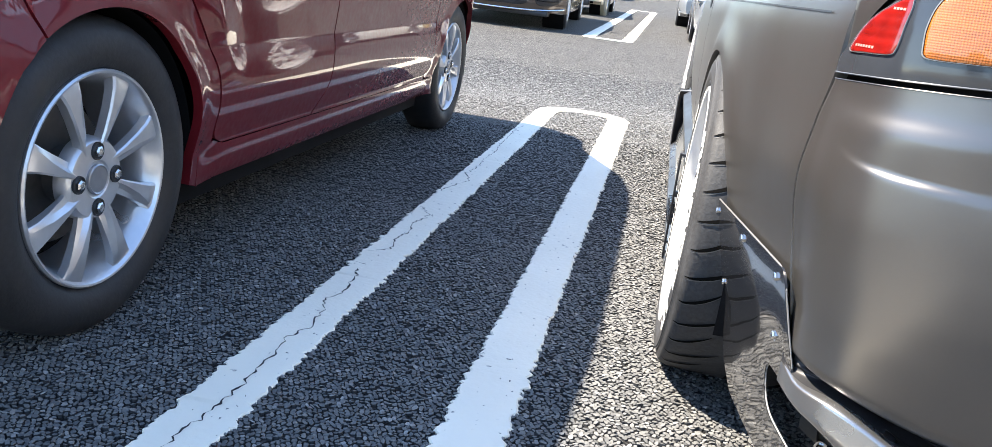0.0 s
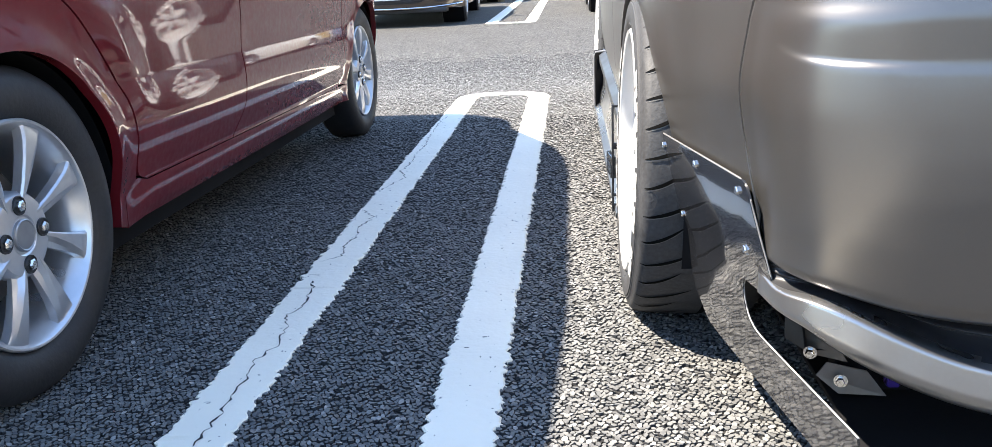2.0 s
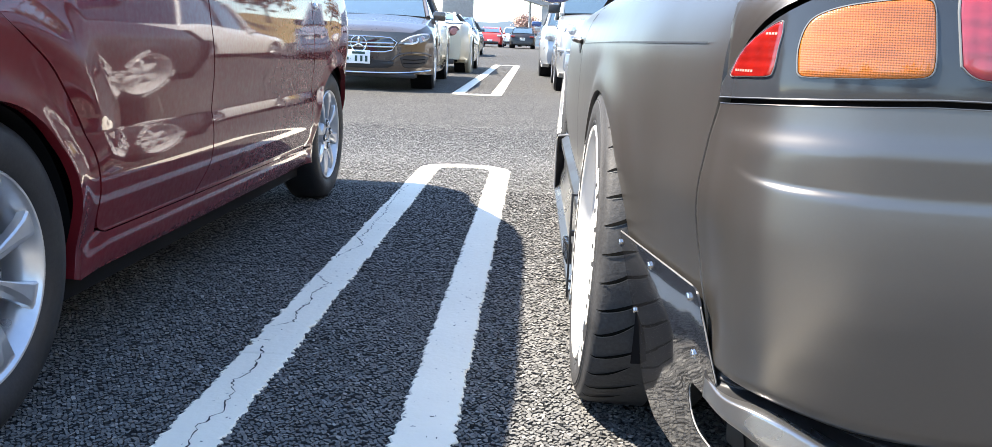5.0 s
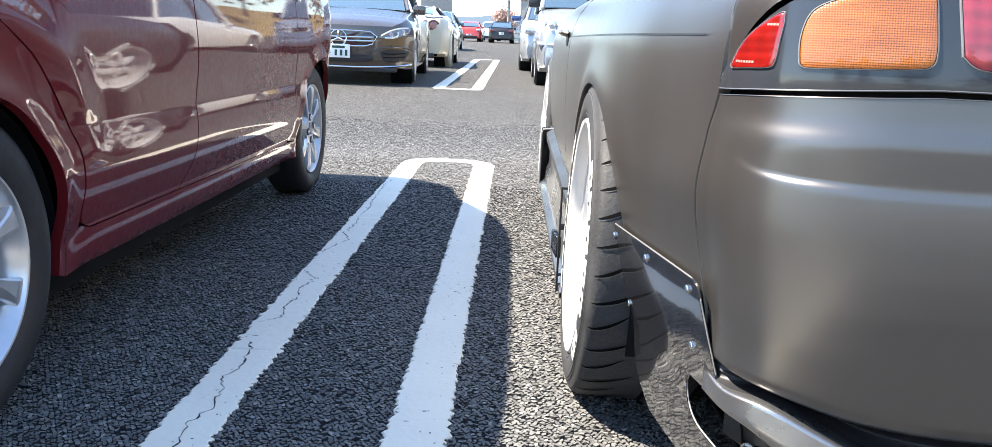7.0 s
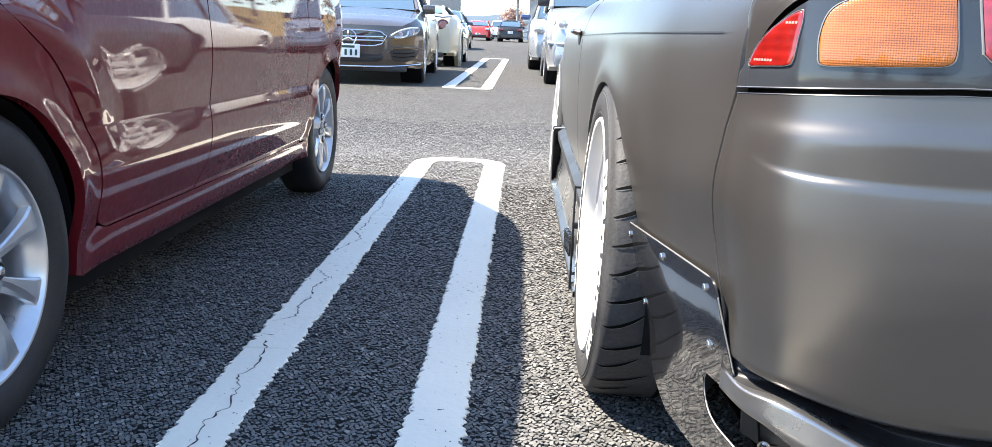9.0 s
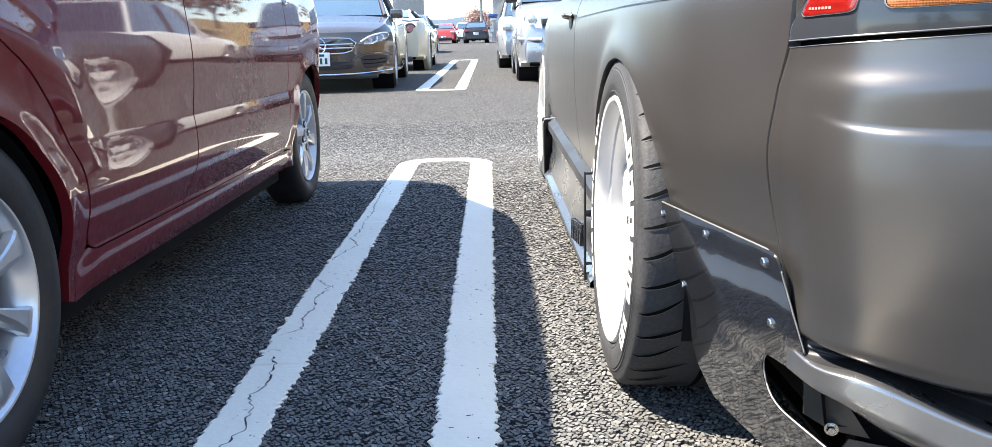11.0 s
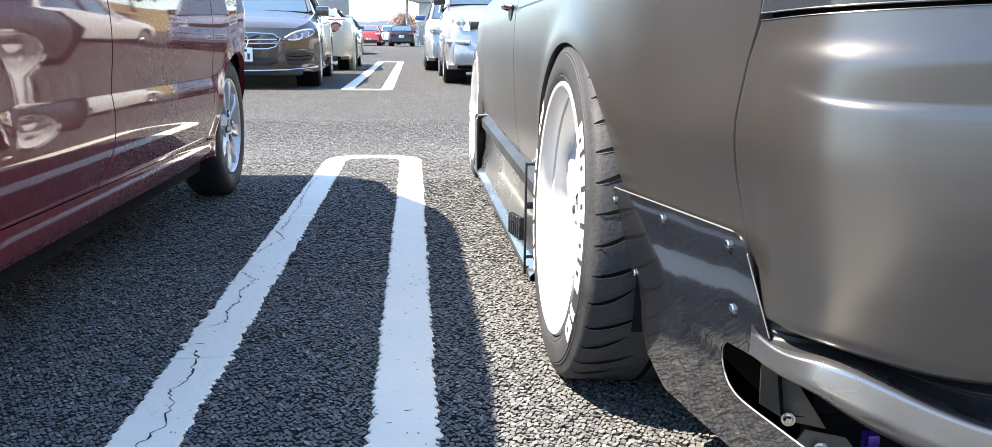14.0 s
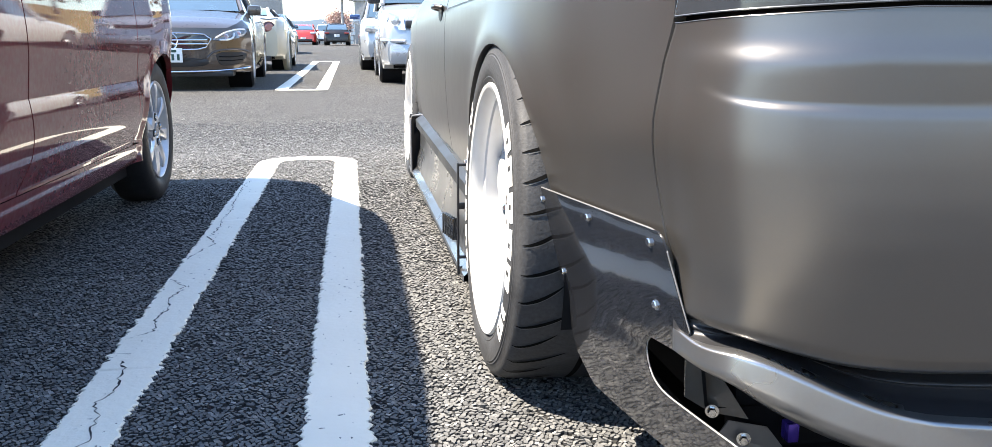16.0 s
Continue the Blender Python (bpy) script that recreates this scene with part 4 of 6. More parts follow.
sg = S_GAP
marker = lens([(sg + 0.016, 0.671), (sg + 0.026, 0.689), (sg + 0.045, 0.708), (sg + 0.079, 0.728), (sg + 0.086, 0.722), (sg + 0.085, 0.700), (sg + 0.083, 0.677), (sg + 0.076, 0.670), (sg + 0.045, 0.668), (sg + 0.021, 0.667)], RED_LENS, "marker_lens", "bright red corner lens with moulded marks")
sr = s_rear
lens([(sr(0.521), 0.677), (sr(0.519), 0.700), (sr(0.522), 0.722), (sr(0.531), 0.735), (sr(0.555), 0.745), (sr(0.595), 0.752), (sr(0.627), 0.754), (sr(0.637), 0.748), (sr(0.641), 0.72), (sr(0.643), 0.692), (sr(0.639), 0.679), (sr(0.620), 0.675), (sr(0.57), 0.673), (sr(0.528), 0.672)], AMBER, "indicator_lens", "amber ribbed indicator lens")
lens([(sr(0.668), 0.69), (sr(0.664), 0.72), (sr(0.661), 0.75), (sr(0.668), 0.762), (sr(0.72), 0.768), (sr(0.80), 0.768), (sr(0.812), 0.75), (sr(0.815), 0.70), (sr(0.808), 0.682), (sr(0.76), 0.677), (sr(0.69), 0.677)], PINK_LENS, "stop_lens", "faded red stop lamp lens")
mark_paint = simple("mark_pale", (0.62, 0.20, 0.17), 0.5)
for a, z, h in [(0.027 + 0.0044 * k, 0.6735, 0.0026) for k in range(7)] + [(0.066 + 0.0040 * k, 0.7145, 0.0024) for k in range(4)]:
    f = lens_face(0.0025)
    bm = grid(bmesh.new(), [[f(S_GAP + q, z + dz) for q in (a, a + 0.0014, a + 0.0030)] for dz in (0.0, h)])
    part("moulded_mark", bm, mark_paint, marker)
part("lamp_seal", tube([tuple(np.array(lamp_face(s, z + 0.0012)) - np.array((0.0, 0.001, 0.0))) for s, z in bot_edge], 0.0009, 6), simple("lamp_seal_grey", (0.12, 0.125, 0.135), 0.35, 0.3), lamp)
# dark shut line and edge below the lamps
part("shut_line", grid(bmesh.new(), [[coupe_point(s, z, -0.012) for s in np.linspace(s_side(1.21), S_GAP + 1.1, 80)] for z in (0.615, 0.66)]), DARK, coupe)
part("boot_lid", patch(lambda s, z: coupe_point(s, z, float(np.interp(z, [0.74, 0.80, 0.86, 0.90], [-0.004, -0.03, -0.09, -0.2]))), np.concatenate([top_edge + np.array((-0.004, 0.006)), np.array([(S_GAP + 0.42 + k * 0.1, 0.797) for k in range(7)])]), np.array([(s, 0.90) for s in np.linspace(s_side(1.20), S_GAP + 1.02, 38)]), 10, 0.008, (0.2, 1, 0)), SATIN, coupe, "satin grey boot edge over the lamps")
# doors, front wing
d_in = side_curve([(p[0] + 0.006, p[1]) for p in door_gap], 30, False)
d_out = side_curve([(3.86, 0.30), (3.90, 0.40), (3.95, 0.50), (3.99, 0.60), (3.99, 0.70), (3.95, 0.78), (3.85, 0.86)], 30, False)
door = part("door", patch(flank, d_in, d_out, 30, 0.012, R_IN), SATIN, coupe, "satin grey coupe door")
hm = flank(s_side(2.83), 0.705)
part("handle_recess", lathe([(0.0, 0.0), (0.002, 0.03), (-0.001, 0.034)], 32, pose(hm[0] - 0.003, 2.83, 0.70) @ Matrix.Diagonal((-1, 1.5, 0.75, 1))), BLACK_PLASTIC, door)
part("door_handle", tube([(hm[0] - 0.004, 2.775, 0.712), (hm[0] - 0.02, 2.79, 0.716), (hm[0] - 0.024, 2.83, 0.717), (hm[0] - 0.02, 2.87, 0.716), (hm[0] - 0.004, 2.885, 0.712)], 0.007, 10), SATIN, door, "satin grey pull handle")
w_out = np.concatenate([side_curve([(3.868, 0.27), (3.908, 0.40), (3.958, 0.50), (3.998, 0.60), (3.998, 0.70), (3.958, 0.78), (3.86, 0.86)], 20)[:-1], side_curve([(3.86, 0.86), (4.9, 0.78)], 16)[:-1], side_curve([(4.9, 0.78), (5.3, 0.62), (5.4, 0.40), (5.35, 0.25)], 12)])
part("front_wing", patch(flank, coupe_arch(CW[1], 182, -2, len(w_out) - 1)[::-1], w_out, 16, 0.012, R_IN), SATIN, coupe, "satin grey front wing")
# belt crease: a thin black strip painted in as its shadow line along the flank
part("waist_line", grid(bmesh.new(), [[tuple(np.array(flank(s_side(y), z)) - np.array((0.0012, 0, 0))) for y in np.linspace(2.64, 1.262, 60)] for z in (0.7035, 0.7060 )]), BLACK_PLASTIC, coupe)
# underbody and cabin
bm = bmesh.new()
grid(bm, [[(0.56, y, 0.15), (0.50, y, 0.62), (0.62, y, 0.80), (1.25, y, 0.84), (1.9, y, 0.80), (2.08, y, 0.6), (1.95, y, 0.15), (0.56, y, 0.15)] for y in (1.28, 2.2, 3.5, 4.6, 5.4)])
bmesh.ops.recalc_face_normals(bm, faces=bm.faces)
part("underbody", bm, DARK, coupe)
bm = bmesh.new()
grid(bm, [[(1.245 + k * hw, y, z - 0.04 * abs(k) ** 3) for k in np.linspace(-1, 1, 11)] for y, z, hw in ((1.15, 0.84, 0.62), (1.3, 0.89, 0.68), (1.75, 0.92, 0.72), (2.2, 1.12, 0.62), (2.6, 1.27, 0.55), (3.2, 1.28, 0.55), (3.55, 1.16, 0.6), (4.0, 0.92, 0.72), (4.8, 0.82, 0.74), (5.3, 0.68, 0.68), (5.5, 0.4, 0.62))])
bmesh.ops.recalc_face_normals(bm, faces=bm.faces)
part("roof_and_bonnet", bm, SATIN, coupe, "satin grey roof and bonnet")
part("side_glass", grid(bmesh.new(), [[(0.47, 2.0, 0.86), (0.45, 3.0, 0.86), (0.47, 3.9, 0.86)], [(0.68, 2.35, 1.18), (0.69, 3.0, 1.21), (0.66, 3.45, 1.17)]]), DARK_GLASS, coupe, "dark coupe side window")
part("far_flank", grid(bmesh.new(), [[(2.49 - p[0], p[1], z) for p in PLAN[80:850:16]] for z in (0.2, 0.5, 0.7, 0.86)]), SATIN, coupe)
part("door_mirror", lathe([(-0.06, 0.0), (-0.055, 0.04), (-0.02, 0.062), (0.03, 0.068), (0.04, 0.064), (0.04, 0.0)], 28, pose(0.30, 3.75, 0.93, 0, 0, -90) @ Matrix.Diagonal((1, 1.45, 1, 1))), BLUE_PLASTIC, coupe, "dark blue door mirror shell")


# wheels of the coupe: white, deep, leaning in at the top
def white_wheel(m):
    rim = part("wheel", lathe([(-0.20, 0.200), (-0.09, 0.196), (-0.066, 0.200), (-0.060, 0.209), (-0.030, 0.2115), (-0.026, 0.2160), (-0.010, 0.2175), (-0.004, 0.2215), (0.001, 0.2235), (0.003, 0.2300), (-0.001, 0.2330), (-0.012, 0.2325), (-0.018, 0.227)], 96, m), WHITE_WHEEL, coupe, "white deep-dish alloy wheel")
    prof = [(-0.016, 0.227), (-0.004, 0.2330), (0.0005, 0.2375), (0.0022, 0.2420), (0.0015, 0.2435), (0.0030, 0.2460), (0.0038, 0.2580), (0.0030, 0.2700), (0.0012, 0.2800), (-0.0005, 0.2815), (-0.0005, 0.2845), (-0.0022, 0.2860), (-0.0050, 0.2960), (-0.0095, 0.3035), (-0.0180, 0.3080), (-0.036, 0.3100), (-0.060, 0.3110), (-0.130, 0.3115), (-0.20, 0.3105), (-0.222, 0.305), (-0.238, 0.285), (-0.240, 0.25), (-0.225, 0.215)]
    tyre = part("tyre", lathe(prof, 112, m), RUBBER_DUSTY, rim, "stretched black tyre with white sidewall lettering")
    for k in range(6):
        b = spoke([(0.03, 0.020, -0.040), (0.07, 0.022, -0.036), (0.12, 0.020, -0.040), (0.165, 0.021, -0.046), (0.206, 0.030, -0.055)], 0.04)
        part("spoke", spread(b, m @ pose(0, 0, 0, 60 * k + 14)), WHITE_WHEEL, rim)
    part("hub", lathe([(-0.09, 0.085), (-0.055, 0.08), (-0.046, 0.066), (-0.044, 0.034), (-0.052, 0.030), (-0.052, 0.0)], 48, m), WHITE_WHEEL, rim)
    part("hub_nut", lathe([(-0.05, 0.012), (-0.034, 0.012), (-0.031, 0.008), (-0.0308, 0.0)], 6, m), STEEL, rim, "steel hub nut")
    part("wheel_back", lathe([(-0.16, 0.197), (-0.16, 0.0)], 48, m), simple("wheel_inner_white", (0.5, 0.5, 0.5), 0.5), rim)
    # raised white sidewall letters as plain bars
    for start in (-43, 137):
        for k in range(7):
            a0 = start + k * 12.2
            wide = 10.2 if k != 1 else 4.0
            bm = bmesh.new()
            rows = []
            for x, r in ((0.0034, 0.2480), (0.0038, 0.2580), (0.0030, 0.2700), (0.0018, 0.2765)):
                rows.append([(x + 0.0009, (r + 0.0003) * math.cos(radians(a)), (r + 0.0005) * math.sin(radians(a))) for a in np.linspace(a0, a0 + wide, 6)])
            grid(bm, rows)
            part("sidewall_mark", spread(bm, m), WHITE_PRINT, tyre, "white raised sidewall bar")
            if wide > 5:
                bm = grid(bmesh.new(), [[(x + 0.0015, (r + 0.0005) * math.cos(radians(a)), (r + 0.0008) * math.sin(radians(a))) for a in np.linspace(a0 + wide * (0.34 + 0.1 * (k % 3)), a0 + wide * (0.52 + 0.1 * (k % 3)), 3)] for x, r in ((0.0038, 0.2550), (0.0037, 0.2610), (0.0028, 0.2690))])
                part("sidewall_mark", spread(bm, m), RUBBER_DUSTY, tyre)
    # curved, lens-shaped grooves across the tread, each with a paler lower edge
    # grooves and channels are strips on the tread, their inner shade painted black
    for k in range(40):
        for lip in (0, 1):
            bm = bmesh.new()
            rows = []
            for q in range(11):
                w = q / 10
                x = -0.0085 - (0.092 if k % 2 else 0.070) * w
                rr = float(np.interp(-x, [0.005, 0.0095, 0.018, 0.036, 0.06, 0.13], [0.2962, 0.3037, 0.3082, 0.3102, 0.3112, 0.3119])) + (0.0009 if lip else 0.0015)
                a = 9 * k + 5.5 * w * w + 1.0 * w - 0.75 * lip
                t = (0.08 + 0.58 * math.sin(math.pi * w) ** 0.8) * (0.3 if lip else 1.0)
                rows.append([(x, rr * math.cos(radians(a + t)), rr * math.sin(radians(a + t))), (x, rr * math.cos(radians(a - t)), rr * math.sin(radians(a - t)))])
            grid(bm, rows)
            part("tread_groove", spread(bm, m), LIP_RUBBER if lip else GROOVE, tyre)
    for x in (-0.128, -0.175):
        part("tread_channel", lathe([(x, 0.3119), (x - 0.010, 0.3119)], 112, m), GROOVE, tyre)
    return rim


CAMBER = 1.8
white_wheel(pose(0.357, CW[0], 0.3125, 0, 0, 180) @ pose(0, 0, 0, 0, -CAMBER, 0))
white_wheel(pose(0.374, CW[1], 0.3125, 0, 0, 180) @ pose(0, 0, 0, 0, -CAMBER, 0) @ pose(0, 0, 0, 37))
for yc in CW:
    part("wheel_arch_liner", arch_liner(CAR_R + 0.006, pose(0.395, yc, 0.286, 0, 0, 180), 0.16), DARK, coupe)

# glossy spat bolted behind the rear wheel, with a cut-out and a tongue running under the bumper
TUCK = section([0.10, 0.24, 0.28, 0.34, 0.385, 0.41], [0.052, 0.032, 0.0232, 0.009, 0.0, -0.002], 0.006)


def spat_surface(y, z):
    """The plate behind the wheel, tucked in below."""
    x = 0.399 + (1.551 - y) * 0.171 + TUCK(z)
    return (x + 0.0003 * noise.noise(Vector((y * 22, z * 22, 1.3))), y, z)


left_up = lines([(1.532, 0.246), (1.536, 0.28), (1.545, 0.34), (1.580, 0.400)], 14)
right_up = lines([(1.186, 0.262), (1.164, 0.282), (1.176, 0.34), (1.191, 0.396), (1.206, 0.405)], 14)
bm = bmesh.new()
grid(bm, [[spat_surface(*(a + (b - a) * w)) for w in np.linspace(0, 1, 26)] for a, b in zip(left_up, right_up)])
low_edge = lines([(1.532, 0.246), (1.530, 0.205), (1.514, 0.152), (1.468, 0.117), (1.38, 0.113), (1.20, 0.111), (0.985, 0.109)], 40)
cut_edge = sampled([(1.268, 0.2582), (1.282, 0.245), (1.2865, 0.226), (1.280, 0.206), (1.266, 0.1945), (1.24, 0.189), (1.17, 0.188), (1.10, 0.188), (0.985, 0.188)], 40)
grid(bm, [[spat_surface(*(a + (b - a) * w)) for w in np.linspace(0, 1, 21)] for a, b in zip(low_edge, cut_edge)])
bmesh.ops.remove_doubles(bm, verts=bm.verts, dist=0.0004)
bmesh.ops.recalc_face_normals(bm, faces=bm.faces)
bmesh.ops.solidify(bm, geom=list(bm.faces), thickness=0.003)
spat = part("spat", bm, BLACK_GLOSS, coupe, "glossy black bolted plastic spat")
part("spat_edge", tube([tuple(np.array(spat_surface(y, z)) - np.array((0.0012, 0, 0))) for y, z in lines([(1.580, 0.400), (1.206, 0.405), (1.191, 0.396), (1.176, 0.34), (1.164, 0.282), (1.186, 0.262)], 24)], 0.0012, 6), simple("grey_trim_edge", (0.2, 0.2, 0.2), 0.35, 0.3), spat)
part("spat_edge", tube([tuple(np.array(spat_surface(y, z)) - np.array((0.001, 0, 0))) for y, z in cut_edge], 0.0012, 6), simple("pale_trim_edge", (0.3, 0.3, 0.3), 0.35, 0.2), spat)
for bx, by, bz in ((0.405, 1.551, 0.383), (0.432, 1.390, 0.386), (0.461, 1.223, 0.389), (0.481, 1.234, 0.310), (0.431, 1.522, 0.277)):
    part("bolt", spread(bolt(0.0052, 0.006), pose(spat_surface(by, bz)[0] - 0.001, by, bz, 0, 0, 190)), STEEL, spat, "bright hexagon bolt")
# brackets under the bumper
bracket = part("bracket", plate([(0.534, 1.30, 0.222), (0.536, 1.30, 0.160), (0.566, 1.285, 0.143), (0.612, 1.27, 0.137), (0.578, 1.285, 0.192)], (0, -1, 0.1), 0.003), simple("carbon_plate", (0.07, 0.064, 0.056), 0.22, 0.0, 1.0), coupe, "dark flat bracket under the bumper")
strake = part("strake", plate([(0.585, 1.27, 0.137), (0.572, 1.27, 0.118), (0.60, 1.262, 0.095), (0.66, 1.255, 0.095), (0.635, 1.262, 0.128)], (0, -1, 0.2), 0.003), simple("grey_plate", (0.16, 0.155, 0.15), 0.35, 0.4), coupe, "grey plate under the bumper")
part("bolt", spread(bolt(0.006, 0.008), pose(0.564, 1.276, 0.149, 0, 0, 250)), STEEL, bracket, "zinc bolt")
part("bolt", spread(bolt(0.006, 0.008), pose(0.600, 1.256, 0.117, 0, 0, 250)), STEEL, strake, "zinc bolt")
part("tow_bolt", boxed(0.667, 1.262, 0.121, 0.016, 0.02, 0.026, 0.003), PURPLE, coupe, "purple anodised block")
# unseen black tray and panel, added as the shade under the bumper
part("shade_tray", boxed(1.24, 1.42, 0.085, 1.30, 0.60, 0.008, 0.002), DARK, coupe)
part("inner_shade_panel", boxed(0.95, 1.30, 0.22, 0.7, 0.03, 0.30), DARK, coupe)

# side skirt with winglets
skirt_sec = [(0.392, 0.335), (0.380, 0.31), (0.384, 0.25), (0.382, 0.20), (0.372, 0.165), (0.368, 0.125), (0.350, 0.108), (0.349, 0.096), (0.40, 0.092)]
bm = grid(bmesh.new(), [[(x, y, z) for x, z in skirt_sec] for y in np.linspace(2.13, 3.95, 14)])
bmesh.ops.recalc_face_normals(bm, faces=bm.faces)
skirt = part("side_skirt", bm, simple("satin_dark_skirt", (0.10, 0.105, 0.115), 0.28, 0.6, 0.4), coupe, "dark satin side skirt")
part("fin_post", boxed(0.346, 2.20, 0.223, 0.005, 0.010, 0.258, 0.0015), BLACK_PLASTIC, skirt)
part("fin_post", boxed(0.377, 2.20, 0.223, 0.005, 0.010, 0.258, 0.0015), BLACK_PLASTIC, skirt)
for z, h in ((0.348, 0.006), (0.254, 0.014), (0.135, 0.006), (0.104, 0.018)):
    part("fin_rung", boxed(0.362, 2.20, z, 0.032, 0.010, h, 0.0015), BLACK_PLASTIC, skirt, "black rung of the end plate")
part("skirt_ledge", boxed(0.366, 3.10, 0.098, 0.036, 1.72, 0.008, 0.003), simple("pale_skirt_edge", (0.026, 0.027, 0.030), 0.5, 0.0, spec=0.25), skirt)
part("skirt_top", grid(bmesh.new(), [[(0.392, 2.14, 0.318), (0.392, 3.86, 0.336)], [(0.364, 2.14, 0.300), (0.366, 3.86, 0.318)], [(0.366, 2.14, 0.270), (0.368, 3.86, 0.288)]]), simple("blue_grey_satin", (0.026, 0.028, 0.032), 0.5, 0.0, spec=0.25), skirt)
for k in range(6):
    part("louvre", boxed(0.352, 2.32 + 0.045 * k, 0.175 - 0.006 * k, 0.014, 0.008, 0.055, 0.002, None), BLACK_GLOSS, skirt)
vane = part("canard_plate", boxed(0.376, 3.84, 0.215, 0.056, 0.12, 0.23, 0.010), DARK, skirt, "black upright vane ahead of the skirt")
part("vane_edge", tube([(0.346, 3.775, 0.105), (0.346, 3.775, 0.320), (0.352, 3.775, 0.331), (0.400, 3.775, 0.335)], 0.0035, 8), simple("pale_vane_edge", (0.30, 0.30, 0.31), 0.35, 0.3), vane)
part("vane_edge", tube([(0.402, 3.775, 0.330), (0.404, 3.775, 0.20), (0.392, 3.775, 0.105)], 0.003, 8), simple("grey_vane_edge", (0.12, 0.12, 0.125), 0.35, 0.3), vane)
for y, z in ((2.26, 0.345), (2.42, 0.30), (2.75, 0.30), (3.1, 0.30), (3.45, 0.30), (3.7, 0.31)):
    part("bolt", spread(bolt(0.006, 0.006), pose(0.374, y, z, 0, 0, 180)), STEEL, skirt)


# ---- other cars ----
def far_wheel(car, x, y, r, side, rim_mat=None):
    m = pose(x, y, r, 0, 0, 0 if side > 0 else 180)
    w = part("wheel", lathe([(-0.05, r * 0.62), (0.002, r * 0.64), (0.004, r * 0.69), (-0.004, r * 0.7)], 28, m), rim_mat or ALLOY, car)
    part("tyre", lathe([(-0.004, r * 0.69), (0.006, r * 0.8), (0.0, r * 0.95), (-0.02, r), (-0.17, r), (-0.19, r * 0.93), (-0.2, r * 0.7)], 36, m), RUBBER, w)
    for k in range(5):
        b = spoke([(0.0, r * 0.1, -0.004), (r * 0.35, r * 0.075, -0.002), (r * 0.66, r * 0.1, -0.002)], 0.03)
        part("spoke", spread(b, m @ pose(0, 0, 0, 72 * k)), rim_mat or ALLOY, w)
    part("brake_disc", lathe([(-0.045, r * 0.6), (-0.045, 0.0)], 24, m), CAST, w)
    return w


def car_shell(car, L, hw, deck, paint, arches, r, sill=0.2, tuck=0.88, nose=0.82, tail=0.86):
    """The painted lower body with real wheel openings. deck: (y, height) rows of its upper line."""
    ra = r + 0.045
    ys = sorted({0.0, 0.04, 0.12, 0.25, L - 0.2, L - 0.08, L, *np.linspace(0.3, L - 0.3, 26), *[a + ra * math.cos(t) for a in arches for t in np.linspace(0, math.pi, 19)]})
    rows = []
    for y in ys:
        zt = float(np.interp(y, [d[0] for d in deck], [d[1] for d in deck]))
        e = min(y, L - y)
        near = nose if y < L / 2 else tail
        w = hw * (near + (1 - near) * math.sin(min(1.0, e / 0.55) * math.pi / 2) ** 0.6)
        zb = sill + (0.06 if e < 0.3 else 0)
        for a in arches:
            if abs(y - a) < ra:
                zb = max(zb, r + math.sqrt(max(0, ra * ra - (y - a) ** 2)))
        zm = max(zb + 0.02, sill + (zt - sill) * 0.55)
        zs = max(zm + 0.02, zt - 0.07)
        zt = max(zt, zs + 0.02)
        half = [(0, zb), (w * 0.6, zb), (w * (0.95 if zb < sill + 0.1 else 0.985), zb), (w * 0.99, zb + (zm - zb) * 0.35), (w, zm), (w * 0.985, zm + (zs - zm) * 0.6), (w * 0.955, zs), (w * tuck, zt), (w * 0.5, zt + 0.025), (0, zt + 0.035)]
        rows.append([(-x, y, z) for x, z in half[:0:-1]] + [(x, y, z) for x, z in half])
    bm = grid(bmesh.new(), rows)
    for rr in (0, -1):
        bm.verts.ensure_lookup_table()
    n = len(rows[0])
    vs = list(bm.verts)
    bm.faces.new(vs[:n])
    bm.faces.new(vs[-n:][::-1])
    bmesh.ops.recalc_face_normals(bm, faces=bm.faces)
    shell = part("body", bm, paint, car, angle=28)
    for a in arches:
        for sd in (-1, 1):
            part("wheel_well", lathe([(-0.02, ra), (-0.3, ra), (-0.3, 0)], 40, pose(sd * hw * 0.98, a, r, 0, 0, 0 if sd > 0 else 180)), DARK, shell)
    part("floor", boxed(0, L / 2, sill + 0.06, hw * 1.5, L * 0.9, 0.1), DARK, car)
    return shell


